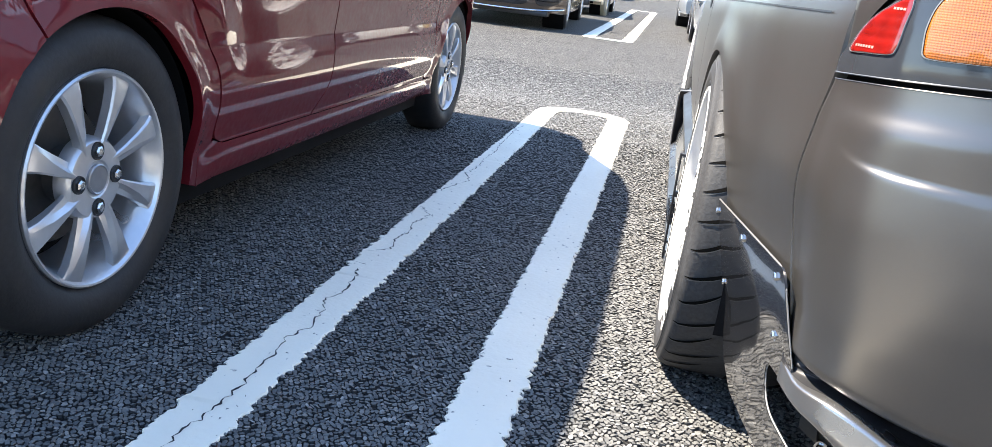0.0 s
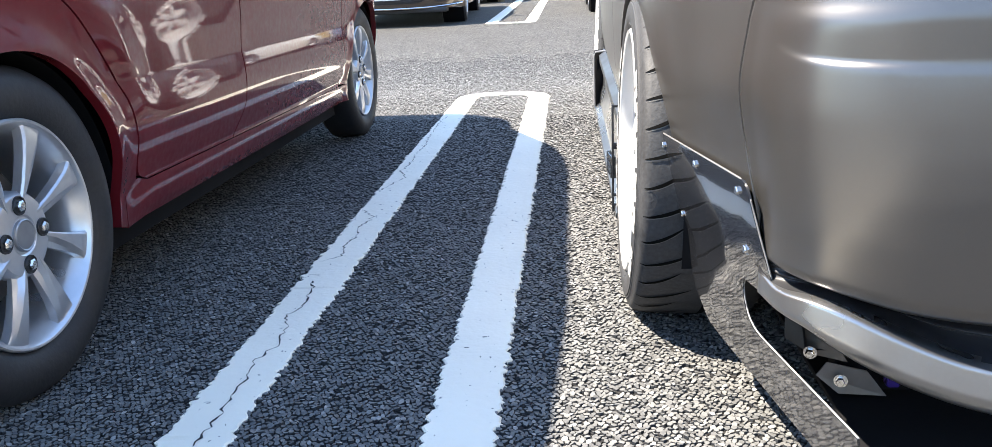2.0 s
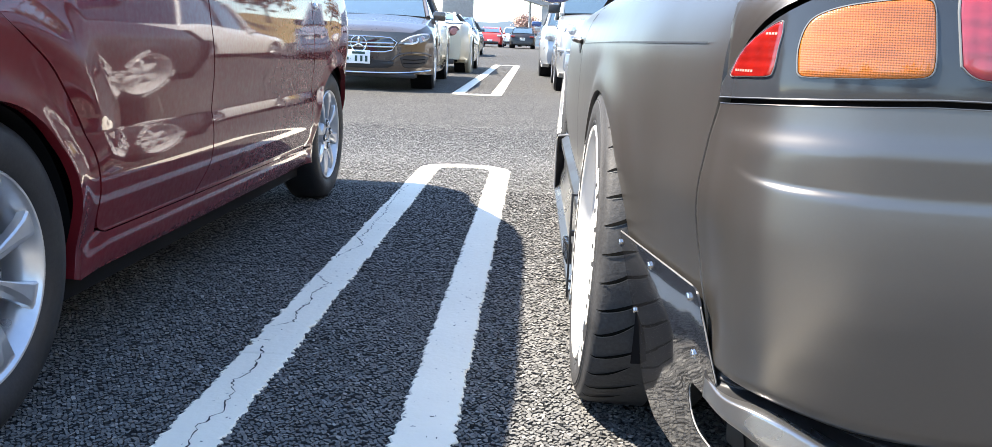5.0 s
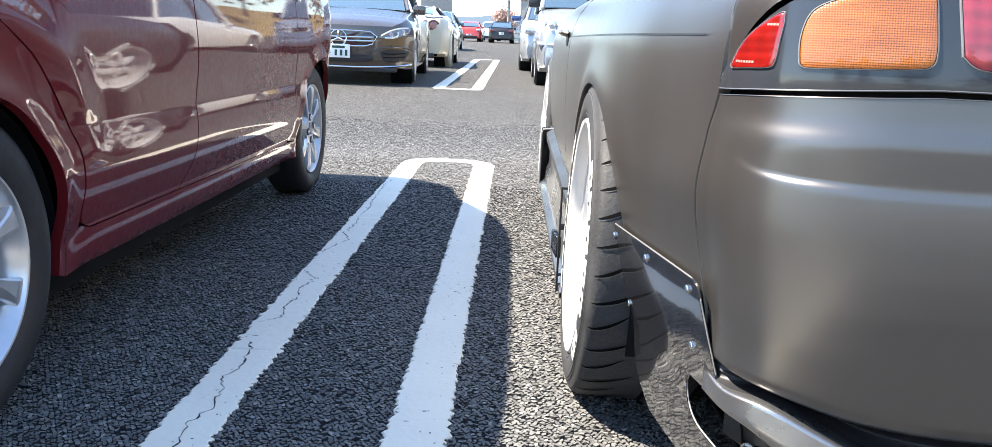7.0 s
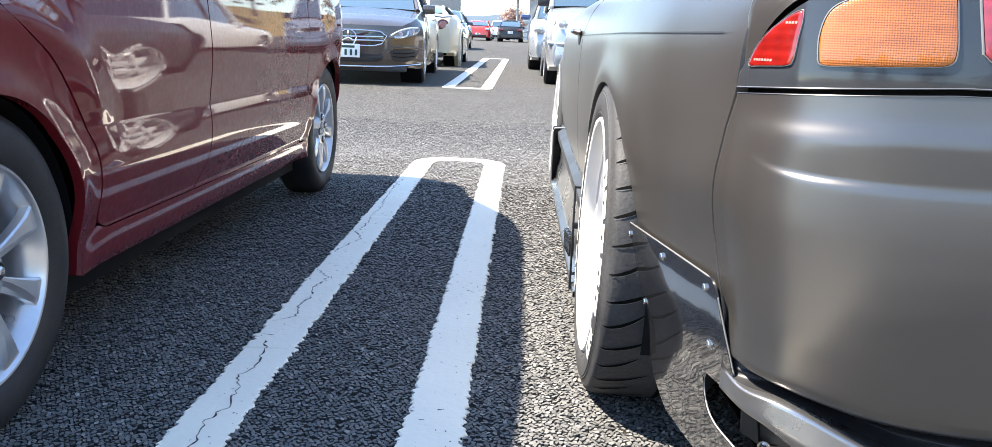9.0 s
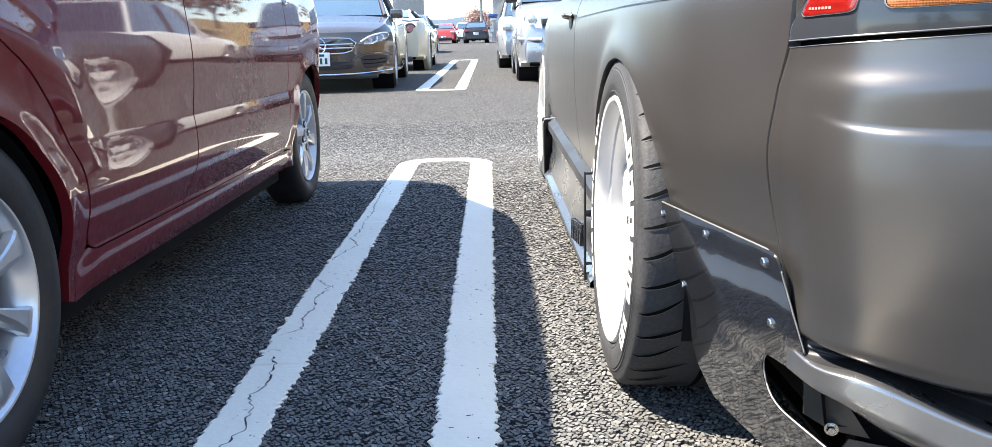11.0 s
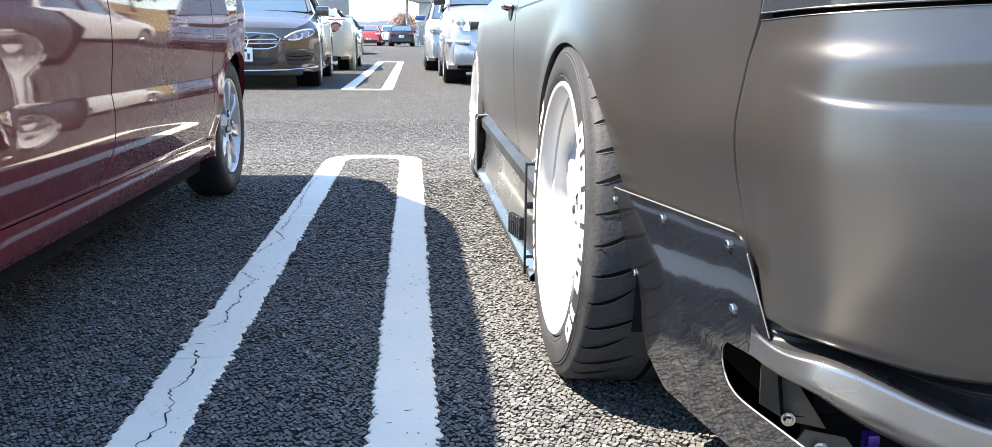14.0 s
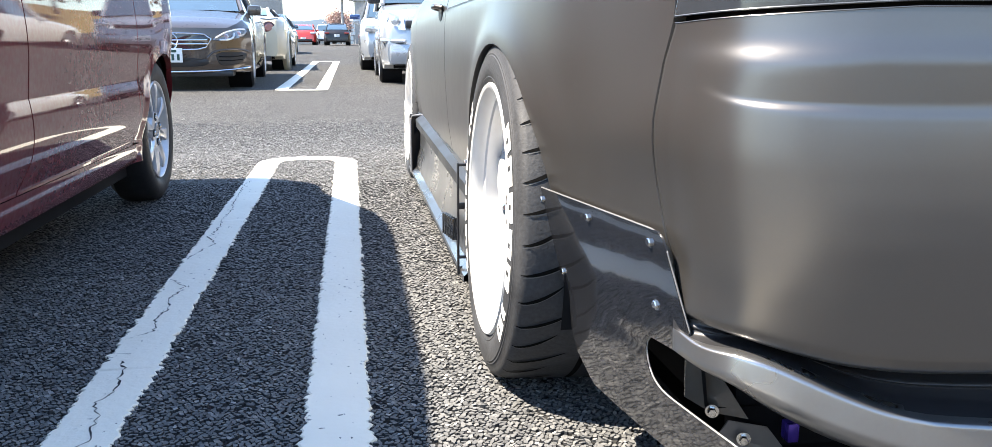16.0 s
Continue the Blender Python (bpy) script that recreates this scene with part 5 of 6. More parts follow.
def greenhouse(car, rows, paint, glass):
    """Cabin: glass sheet between the waist and the roof, painted roof and pillars. rows: (y, waist z, top z, half width below, above)."""
    gl = []
    for y, zb, zt, wb, wt in rows:
        gl.append([(-wb, y, zb), (-wt, y, zt), (-wt * 0.5, y, zt + 0.012), (wt * 0.5, y, zt + 0.012), (wt, y, zt), (wb, y, zb)])
    bm = grid(bmesh.new(), gl)
    bmesh.ops.recalc_face_normals(bm, faces=bm.faces)
    part("glasshouse", bm, glass, car, "dark tinted glass")
    top = [r for r in rows if r[2] > max(q[2] for q in rows) - 0.14]
    bm = grid(bmesh.new(), [[(k * wt * 1.03, y, zt + 0.02 - 0.03 * abs(k) ** 4) for k in np.linspace(-1, 1, 9)] for y, zb, zt, wb, wt in top])
    bmesh.ops.solidify(bm, geom=list(bm.faces), thickness=0.03)
    part("roof", bm, paint, car)
    for sd in (-1, 1):
        a, b = rows[0], top[0]
        part("pillar", tube([(sd * (a[3] + 0.005), a[0], a[1]), (sd * (b[4] + 0.01), b[0], b[2])], 0.032, 8), paint, car)
        a, b = rows[-1], top[-1]
        part("pillar", tube([(sd * (a[3] + 0.005), a[0], a[1]), (sd * (b[4] + 0.01), b[0], b[2])], 0.05, 8), paint, car)
        y = (top[0][0] + top[-1][0]) / 2 + 0.1
        w = np.interp(y, [q[0] for q in rows], [q[3] for q in rows])
        part("pillar", tube([(sd * (w + 0.008), y, rows[0][1] - 0.02), (sd * (top[0][4] + 0.012), y + 0.03, top[0][2])], 0.035, 8), BLACK_PLASTIC, car)


def ellipse_disc(w, h, depth=0.02, seg=32):
    """A shallow oval dome facing -y."""
    bm = lathe([(0, 0.0), (0.0, 0.7), (-0.35, 1.0), (-1, 1.04)], seg)
    bmesh.ops.transform(bm, matrix=Matrix.Diagonal((w, depth, h, 1)) @ pose(0, 0, 0, 0, 0, -90), verts=bm.verts)
    return bm


def mirrors(car, y, z, hw, paint):
    for sd in (-1, 1):
        part("door_mirror", boxed(sd * (hw + 0.09), y, z, 0.18, 0.11, 0.13, 0.035), paint, car)


def number_plate(car, x, y, z, marks=True):
    p = part("number_plate", boxed(x, y, z, 0.33, 0.012, 0.165, 0.004), PLATE_WHITE, car, "white plate with dark bars")
    for bx, bz, bw, bh in ((0.02, 0.048, 0.16, 0.03), (-0.12, -0.025, 0.035, 0.035), (-0.075, -0.025, 0.012, 0.008), (-0.010, -0.022, 0.030, 0.072), (0.056, -0.022, 0.030, 0.072), (0.118, -0.022, 0.030, 0.072)):
        part("plate_bar", boxed(x + bx, y - 0.007, z + bz, bw, 0.003, bh), PLATE_INK, p)
    return p


# saloon across the lane, its front towards the lane
SX, SY = -1.985, 11.22
saloon = thing("saloon_car", "brown metallic executive saloon parked nose-out across the lane", "car", (SX, SY, ground_z(SY + 2)), turn=2.5)
car_shell(saloon, 4.7, 0.905, [(0, 0.58), (0.05, 0.66), (0.18, 0.74), (0.5, 0.83), (1.0, 0.90), (1.45, 0.95), (2.3, 0.94), (3.6, 0.96), (4.3, 0.98), (4.7, 0.86)], BROWN_PAINT, (0.87, 3.71), 0.325, 0.19, nose=0.50)
greenhouse(saloon, [(1.35, 0.95, 0.96, 0.74, 0.70), (1.75, 0.94, 1.20, 0.76, 0.62), (2.1, 0.93, 1.38, 0.77, 0.57), (2.5, 0.93, 1.43, 0.77, 0.56), (3.1, 0.93, 1.41, 0.77, 0.56), (3.6, 0.95, 1.25, 0.76, 0.58), (4.05, 0.97, 1.02, 0.72, 0.66)], BROWN_PAINT, DARK_GLASS)
for sd in (-1, 1):
    for a in (0.87, 3.71):
        far_wheel(saloon, sd * 0.89, a, 0.325, sd)
def fascia(u, z, lift=0.0):
    """The saloon's rounded front: u from -1 to 1 across it, z its height."""
    y = -0.085 + 0.38 * abs(u) ** 2.7 + 0.22 * max(0.0, z - 0.56) ** 1.3 + 0.5 * max(0.0, 0.30 - z) ** 1.2
    return (0.905 * u * (1 - 0.35 * max(0.0, z - 0.62) ** 1.2), y - lift, z)


def on_fascia(outline, lift, depth=0.05):
    """A plate that follows the front, from a closed outline of (u, z)."""
    ring = sampled(list(outline) + [outline[0]], 40)[:-1]
    c = np.mean(ring, 0)
    bm = bmesh.new()
    rows = []
    for k, dl in ((1.0, -depth), (1.0, 0.0), (0.94, 0.006), (0.5, 0.006), (0.02, 0.006)):
        pts = [fascia(*(c + (p - c) * k), lift + dl) for p in ring]
        rows.append(pts + [pts[0]])
    grid(bm, rows)
    bmesh.ops.remove_doubles(bm, verts=bm.verts, dist=1e-5)
    bmesh.ops.recalc_face_normals(bm, faces=bm.faces)
    return bm


def along(pts, lift):
    return [fascia(u, z, lift) for u, z in sampled(pts, 20)]


bm = grid(bmesh.new(), [[fascia(u, z) for u in np.linspace(-1, 1, 41)] for z in np.linspace(0.20, 0.72, 27)])
bmesh.ops.recalc_face_normals(bm, faces=bm.faces)
part("front_bumper", bm, BROWN_PAINT, saloon, "brown bumper and nose")
grille = part("grille", on_fascia([(-0.40, 0.475), (-0.50, 0.56), (-0.46, 0.640), (0, 0.655), (0.46, 0.640), (0.50, 0.56), (0.40, 0.475), (0, 0.468)], 0.004), BLACK_GLOSS, saloon, "dark two-bar grille in a bright frame")
for z0 in (0.535, 0.580):
    part("grille_bar", tube(along([(-0.47, z0), (-0.25, z0 - 0.004), (0, z0 - 0.006), (0.25, z0 - 0.004), (0.47, z0)], 0.022), 0.012, 8), CHROME, grille)
part("grille_frame", tube(along([(-0.50, 0.56), (-0.46, 0.640), (0, 0.655), (0.46, 0.640), (0.50, 0.56), (0.40, 0.475), (0, 0.468), (-0.40, 0.475), (-0.50, 0.56)], 0.010), 0.010, 8), CHROME, grille)
part("badge_ring", lathe([(-0.006, 0.088), (0.006, 0.092), (0.008, 0.098), (0.0, 0.104), (-0.008, 0.1)], 40, pose(0, -0.125, 0.56, 0, 0, -90), closed=True), CHROME, grille, "round chrome badge")
part("badge_disc", ellipse_disc(0.09, 0.09, 0.012), BLACK_GLOSS, grille).matrix_basis = pose(0, -0.112, 0.56)
for k in range(3):
    part("badge_ray", spread(boxed(0, 0, 0.045, 0.022, 0.008, 0.09, 0.003), pose(0, -0.131, 0.56, 0, 120 * k, 0)), CHROME, grille)
lamp_white = simple("lamp_bar_white", (0.75, 0.77, 0.8), 0.2, 0.3)
lamp_inner = simple("lamp_reflector", (0.24, 0.26, 0.29), 0.15, 0.6, 1.0, 0.02, vary=0.4, scale=50)
for sd in (-1, 1):
    hl = part("headlamp", on_fascia([(sd * u, z) for u, z in ((0.53, 0.575), (0.56, 0.605), (0.68, 0.670), (0.82, 0.712), (0.94, 0.722), (0.965, 0.69), (0.92, 0.635), (0.82, 0.595), (0.68, 0.567))], 0.003), lamp_inner, saloon, "swept headlamp with bright inner bars")
    part("lamp_bar", tube(along([(sd * 0.57, 0.605), (sd * 0.70, 0.667), (sd * 0.84, 0.702), (sd * 0.94, 0.710)], 0.012), 0.010, 6), lamp_white, hl)
    part("lamp_bar", tube(along([(sd * 0.62, 0.580), (sd * 0.70, 0.582), (sd * 0.78, 0.605), (sd * 0.80, 0.66)], 0.012), 0.013, 6), lamp_white, hl)
    for u, z in ((0.69, 0.618), (0.85, 0.655)):
        part("projector", ellipse_disc(0.038, 0.036, 0.03), CLEAR_LENS, hl).matrix_basis = Matrix.Translation(fascia(sd * u, z, 0.012))
    intake = part("air_intake", on_fascia([(sd * u, z) for u, z in ((0.56, 0.405), (0.64, 0.435), (0.80, 0.440), (0.925, 0.425), (0.935, 0.385), (0.86, 0.305), (0.70, 0.275), (0.60, 0.300))], 0.003), BLACK_PLASTIC, saloon, "black bumper air intake")
    for z0 in (0.34, 0.385):
        part("intake_bar", tube(along([(sd * 0.60, z0), (sd * 0.74, z0 - 0.004), (sd * 0.89, z0 + 0.01)], 0.012), 0.006, 6), DARK, intake)
    part("bumper_crease", tube(along([(sd * 0.46, 0.37), (sd * 0.53, 0.43), (sd * 0.66, 0.462), (sd * 0.86, 0.466), (sd * 0.97, 0.44)], 0.002), 0.012, 8), BROWN_PAINT, saloon)
part("lower_grille", on_fascia([(-0.46, 0.35), (-0.40, 0.275), (0, 0.262), (0.40, 0.275), (0.46, 0.35), (0, 0.372)], 0.003), BLACK_PLASTIC, saloon, "black lower grille")
part("chrome_lip", tube(along([(-0.97, 0.255), (-0.8, 0.232), (-0.5, 0.215), (0, 0.208), (0.5, 0.215), (0.8, 0.232), (0.97, 0.255)], 0.012), 0.011, 8), CHROME, saloon, "chrome strip along the bumper's foot")
part("chin", boxed(0, 0.16, 0.18, 1.40, 0.3, 0.06, 0.02), BLACK_PLASTIC, saloon)
number_plate(saloon, -0.02, -0.125, 0.40)
mirrors(saloon, 1.55, 0.98, 0.80, BROWN_PAINT)
for sd in (-1, 1):
    part("seat_back", boxed(sd * 0.36, 2.45, 1.06, 0.46, 0.14, 0.42, 0.06), DARK, saloon)
    part("wiper", tube([(sd * 0.15 + 0.1, 1.42, 0.985), (sd * 0.35 + 0.25, 1.52, 1.045)], 0.009, 6), BLACK_PLASTIC, saloon)

# cream sports car tail towards the lane
cream = thing("sports_car", "cream low sports car with round tail lamps, tail towards the lane", "car", (-2.0, 17.15, ground_z(18)), turn=0)
car_shell(cream, 4.0, 0.93, [(0, 0.80), (0.12, 0.93), (0.4, 0.98), (0.9, 1.0), (1.4, 0.92), (2.2, 0.86), (3.2, 0.80), (3.8, 0.62), (4.0, 0.5)], CREAM_PAINT, (0.85, 3.2), 0.33, 0.2, nose=0.84)
greenhouse(cream, [(0.55, 0.97, 1.02, 0.62, 0.56), (1.1, 0.95, 1.16, 0.7, 0.52), (1.6, 0.9, 1.19, 0.74, 0.5), (2.0, 0.88, 1.13, 0.74, 0.54), (2.5, 0.86, 0.9, 0.72, 0.68)], CREAM_PAINT, DARK_GLASS)
for sd in (-1, 1):
    far_wheel(cream, sd * 0.925, 0.85, 0.335, sd)
    far_wheel(cream, sd * 0.90, 3.2, 0.32, sd)
    tl = part("tail_lamp", ellipse_disc(0.115, 0.105, 0.05), simple("lamp_surround", (0.08, 0.04, 0.04), 0.2), cream, "round red tail lamp")
    tl.matrix_basis = pose(sd * 0.64, -0.0, 0.79, 0, 0, sd * 14)
    t2 = part("lens", ellipse_disc(0.085, 0.078, 0.05), simple("greyed_pink_lens", (0.30, 0.12, 0.11), 0.2, 0.0, 1.0), tl, "round pink-red lens")
    t2.matrix_basis = pose(0, -0.012, 0)
    part("rear_haunch", lathe([(-0.22, 0.0), (-0.2, 0.2), (-0.1, 0.36), (0.02, 0.42), (0.06, 0.4), (0.07, 0.365)], 44, pose(sd * 0.885, 0.85, 0.34, 0, 0, 0 if sd > 0 else 180)), CREAM_PAINT, cream)
part("rear_intake", boxed(0, -0.015, 0.42, 1.1, 0.06, 0.2, 0.03), BLACK_PLASTIC, cream)
number_plate(cream, 0.0, -0.05, 0.36)
part("diffuser", boxed(0, 0.05, 0.22, 1.3, 0.2, 0.1, 0.02), BLACK_PLASTIC, cream)
part("chrome_trim", tube([(0.42, 0.0, 0.955), (0.62, -0.01, 0.93), (0.80, 0.06, 0.95)], 0.016, 6), SLATE_PAINT, cream)

# silver van facing the lane beyond the coupe
van = thing("minivan", "silver boxy minivan facing the lane, sunlit", "car", (1.26, 12.35, ground_z(13.5)), turn=0)
car_shell(van, 3.6, 0.745, [(0, 0.66), (0.05, 0.84), (0.2, 0.96), (0.5, 1.04), (0.75, 1.10), (1.3, 1.10), (3.0, 1.10), (3.45, 1.08), (3.6, 1.0)], SILVER_PAINT, (0.72, 2.95), 0.28, 0.2, nose=0.86)
greenhouse(van, [(0.62, 1.08, 1.10, 0.67, 0.64), (0.95, 1.08, 1.42, 0.69, 0.62), (1.3, 1.08, 1.66, 0.70, 0.60), (1.7, 1.08, 1.72, 0.70, 0.60), (3.1, 1.08, 1.72, 0.70, 0.60), (3.5, 1.08, 1.6, 0.68, 0.58), (3.58, 1.08, 1.1, 0.68, 0.62)], SILVER_PAINT, DARK_GLASS)
for sd in (-1, 1):
    far_wheel(van, sd * 0.74, 0.72, 0.28, sd)
    far_wheel(van, sd * 0.74, 2.95, 0.28, sd)
    hl = part("headlamp", plate([(sd * 0.40, -0.02, 0.72), (sd * 0.43, 0.02, 0.90), (sd * 0.60, 0.08, 0.98), (sd * 0.70, 0.24, 0.99), (sd * 0.71, 0.24, 0.84), (sd * 0.65, 0.08, 0.74)], (0, -1, 0), 0.05), CLEAR_LENS, van, "clear upright headlamp")
    part("reflector", ellipse_disc(0.06, 0.06, 0.03), CLEAR_LENS, hl).matrix_basis = pose(sd * 0.54, 0.0, 0.85)
    part("indicator", ellipse_disc(0.035, 0.045, 0.03), CLEAR_LENS, hl).matrix_basis = pose(sd * 0.66, 0.11, 0.86, 0, 0, sd * 40)
    part("bumper_edge", tube([(sd * 0.70, 0.28, 0.60), (sd * 0.70, 0.06, 0.58), (sd * 0.4, -0.05, 0.57)], 0.03, 8), SILVER_PAINT, van)
part("bumper", boxed(0, 0.06, 0.40, 1.26, 0.24, 0.30, 0.09), SILVER_PAINT, van, "silver front bumper")
part("grille", boxed(0, -0.02, 0.80, 0.8, 0.05, 0.10, 0.02), BLACK_PLASTIC, van)
number_plate(van, 0, -0.07, 0.45)
mirrors(van, 0.95, 1.17, 0.70, BLACK_PLASTIC)
part("side_strip", boxed(-0.748, 1.85, 0.62, 0.02, 1.5, 0.05, 0.008), SILVER_PAINT, van)


def small_car(name, label, x, y, turn, paint, L=4.2, hw=0.86, h=1.42, rear=True, group="cars far down the aisle"):
    c = thing(name, label, "car", (x, y, ground_z(y)), group, turn=turn)
    d = h - 1.42
    car_shell(c, L, hw, [(0, 0.66), (0.06, 0.82), (0.25, 0.94 + d * 0.3), (0.8, 0.98 + d * 0.3), (1.2, 0.98 + d * 0.3), (L - 1.3, 0.95), (L - 0.5, 0.85), (L - 0.1, 0.72), (L, 0.6)], paint, (0.85, L - 0.85), 0.31, 0.2)
    greenhouse(c, [(0.35, 0.96, 1.0, 0.7, 0.64), (0.8, 0.95, h - 0.12, 0.74, 0.58), (1.3, 0.95, h - 0.02, 0.75, 0.56), (2.1, 0.95, h - 0.02, 0.75, 0.56), (2.6, 0.95, h - 0.16, 0.74, 0.6), (3.15, 0.95, 0.98, 0.72, 0.66)], paint, DARK_GLASS)
    for sd in (-1, 1):
        far_wheel(c, sd * (hw - 0.01), 0.85, 0.31, sd)
        far_wheel(c, sd * (hw - 0.01), L - 0.85, 0.31, sd)
        part("tail_lamp" if rear else "headlamp", boxed(sd * (hw - 0.24), 0.0, 0.78, 0.3, 0.08, 0.13, 0.03), RED_LENS if rear else CLEAR_LENS, c)
    number_plate(c, 0, -0.03, 0.62 if rear else 0.42)
    part("bumper_vent", boxed(0, -0.01, 0.33, hw * 1.35, 0.06, 0.13, 0.02), BLACK_PLASTIC, c)
    mirrors(c, 2.65, 0.98, 0.76, paint)
    return c


small_car("sports_coupe", "bright red car far down the aisle", -2.95, 60.0, 0, BRIGHT_RED, rear=False, h=1.36)
small_car("saloon_car", "black saloon seen from behind far down the aisle", -0.72, 58.0, 0, BLACK_PAINT, L=4.5)
small_car("saloon_car", "dark slate car behind the cream sports car", -2.72, 31.5, 0, SLATE_PAINT, h=1.4)
small_car("van", "white van far down the aisle", 2.1, 62.0, 0, WHITE_PAINT, h=1.9)
small_car("hatchback_car", "white small car far down the aisle", -1.9, 74.0, 0, WHITE_PAINT, h=1.6)
second = small_car("hatchback_car", "silver hatchback behind the minivan", 1.12, 17.0, 0, SILVER_PAINT, L=4.0, hw=0.82, h=1.55, rear=False, group="")
part("blue_mirror", boxed(-0.90, 0.9, 1.02, 0.20, 0.06, 0.10, 0.03), BLUE_PLASTIC, second, "blue-tinted mirror glass")
# cars on the other side, seen mirrored in the red doors
small_car("hatchback_car", "white hatchback parked beyond the coupe", 3.95, 0.55, 0, WHITE_PAINT, L=4.3, hw=0.88, h=1.55, group="cars in the next row")
small_car("estate_car", "tall white estate car parked beside the minivan", 3.80, 10.9, 0, WHITE_PAINT, L=4.7, hw=0.9, h=1.85, group="cars in the next row")
small_car("saloon_car", "maroon saloon parked in the next row", 5.7, 17.6, 0, MAROON_PAINT, L=4.6, hw=0.88, h=1.45, group="cars in the next row")
small_car("hatchback_car", "white hatchback parked in the next row", 6.2, -4.0, 0, WHITE_PAINT, L=4.3, hw=0.86, h=1.5, group="cars in the next row")


# ---- distance ----
def concrete_block(name, label, parts_, category):
    t = thing(name, label, category, (parts_[0][0], parts_[0][1], 0.6), kind="structure")
    for cx, cy, cz, sx, sy, sz, nm in parts_:
        part(nm, boxed(cx, cy, cz, sx, sy, sz, 0.12), CONCRETE, t)
    return t


concrete_block("bridge_pier", "grey concrete bridge pier with a wide hammerhead", [(-8.1, 95, 1.9, 1.8, 2.4, 3.6, "column"), (-8.35, 95, 5.6, 3.15, 2.8, 4.4, "pier_head")], "bridge pier")
viaduct = thing("bridge_pier", "pale concrete bridge pier with a tapered cap beam", "bridge pier", (1.4, 80, 0.6), kind="structure")
part("column", boxed(1.5, 80, 2.7, 1.9, 2.0, 4.6, 0.1), CONCRETE, viaduct)
part("cap_beam", plate([(-2.0, 78.8, 4.92), (0.5, 78.8, 4.28), (6.5, 78.8, 4.28), (6.5, 78.8, 7.5), (-2.0, 78.8, 7.5)], (0, -1, 0), 2.4), CONCRETE, viaduct)
bm = bmesh.new()
rows = []
for k in range(81):
    x = -1500 + 3000 * k / 80
    h = 53 + 8 * math.sin(x / 110 + 2.9) + 5 * math.sin(x / 47 + 2) + 1.5 * math.sin(x / 15)
    rows.append([(x, 2200, -5), (x, 2200 + h * 0.5, h * 0.5), (x, 2200 + h * 2, h)])
grid(bm, rows)
bmesh.ops.recalc_face_normals(bm, faces=bm.faces)
tagged(part("hills", bm, FAR_HILL), "hazy blue hills on the horizon", "hills", kind="structure")


def building(name, label, x, y, w, d, h):
    b = thing(name, label, "building", (x, y, 0.6), kind="structure", turn=None)
    part("wall", boxed(x, y, 0.6 + h / 2, w, d, h), FAR_WALL, b)
    part("roof", boxed(x, y, 0.6 + h + 0.1, w + 0.5, d + 0.5, 0.25, 0.05), FAR_ROOF, b)
    for k in range(max(1, int(w / 2.2))):
        part("window", boxed(x - w / 2 + 1.1 + k * 2.2, y - d / 2 - 0.02, 0.6 + h * 0.6, 1.1, 0.06, 0.9), DARK_GLASS, b)
    return b


building("warehouse", "low white warehouse behind the lot", -9, 250, 16, 8, 2.3)
building("shop_building", "pale low building behind the lot", 10, 260, 18, 8, 2.5)
building("house", "white house far behind the lot", -30, 270, 18, 8, 3.0)
fence = thing("fence", "pale fence at the end of the lot", "fence", (0, 100, 0.6), kind="structure")
for k in range(26):
    part("post", boxed(-20 + k * 1.6, 100, 1.1, 0.08, 0.08, 1.0), FAR_WALL, fence)
for z in (0.95, 1.5):
    part("rail", boxed(0, 99.95, z, 40, 0.05, 0.08), FAR_WALL, fence)


def tree(name, label, x, y, z0, h, spread_r, leaf, n=900, seed=1, size=0.3, bare=0.0):
    rnd = random.Random(seed)
    t = thing(name, label, "tree", (x, y, z0), turn=0)
    bm = bmesh.new()
    limbs = [((0, 0, 0), (0, 0, h * 0.38), 0.035 * h)]
    tips = []
    for k in range(9):
        a, el = rnd.uniform(0, 6.28), rnd.uniform(0.5, 1.25)
        s0 = (0, 0, h * rnd.uniform(0.25, 0.38))
        ln = spread_r * rnd.uniform(0.6, 1.0)
        e = (s0[0] + ln * math.cos(a) * math.cos(el), s0[1] + ln * math.sin(a) * math.cos(el), s0[2] + h * 0.5 * math.sin(el))
        limbs.append((s0, e, 0.014 * h))
        tips.append(e)
        for _ in range(3):
            f = tuple(e[q] + rnd.gauss(0, spread_r * 0.3) for q in range(3))
            limbs.append((e, f, 0.006 * h))
            tips.append(f)
    for a, b, r0 in limbs:
        A, B = Vector(a), Vector(b)
        d = (B - A).normalized()
        u = d.orthogonal().normalized()
        v = d.cross(u)
        ra = [bm.verts.new(A + r0 * (math.cos(q * 1.047) * u + math.sin(q * 1.047) * v)) for q in range(6)]
        rb = [bm.verts.new(B + 0.45 * r0 * (math.cos(q * 1.047) * u + math.sin(q * 1.047) * v)) for q in range(6)]
        for q in range(6):
            bm.faces.new((ra[q], ra[(q + 1) % 6], rb[(q + 1) % 6], rb[q]))
    part("trunk", bm, BARK, t)
    bm = bmesh.new()
    for k in range(n):
        c = Vector(rnd.choice(tips)) + Vector([rnd.gauss(0, spread_r * 0.2) for _ in range(3)])
        if c.z < h * 0.3:
            c.z = h * 0.3 + rnd.random() * h * 0.2
        q = Euler([rnd.uniform(0, 6.28) for _ in range(3)]).to_matrix()
        w = size * rnd.uniform(0.5, 1.2)
        bm.faces.new([bm.verts.new(c + q @ Vector(p)) for p in ((-w, 0, 0), (0, -w * 0.6, 0.1 * w), (w, 0, 0), (0, w * 0.6, 0.1 * w))])
    part("crown", bm, leaf, t, flat=True)
    return t


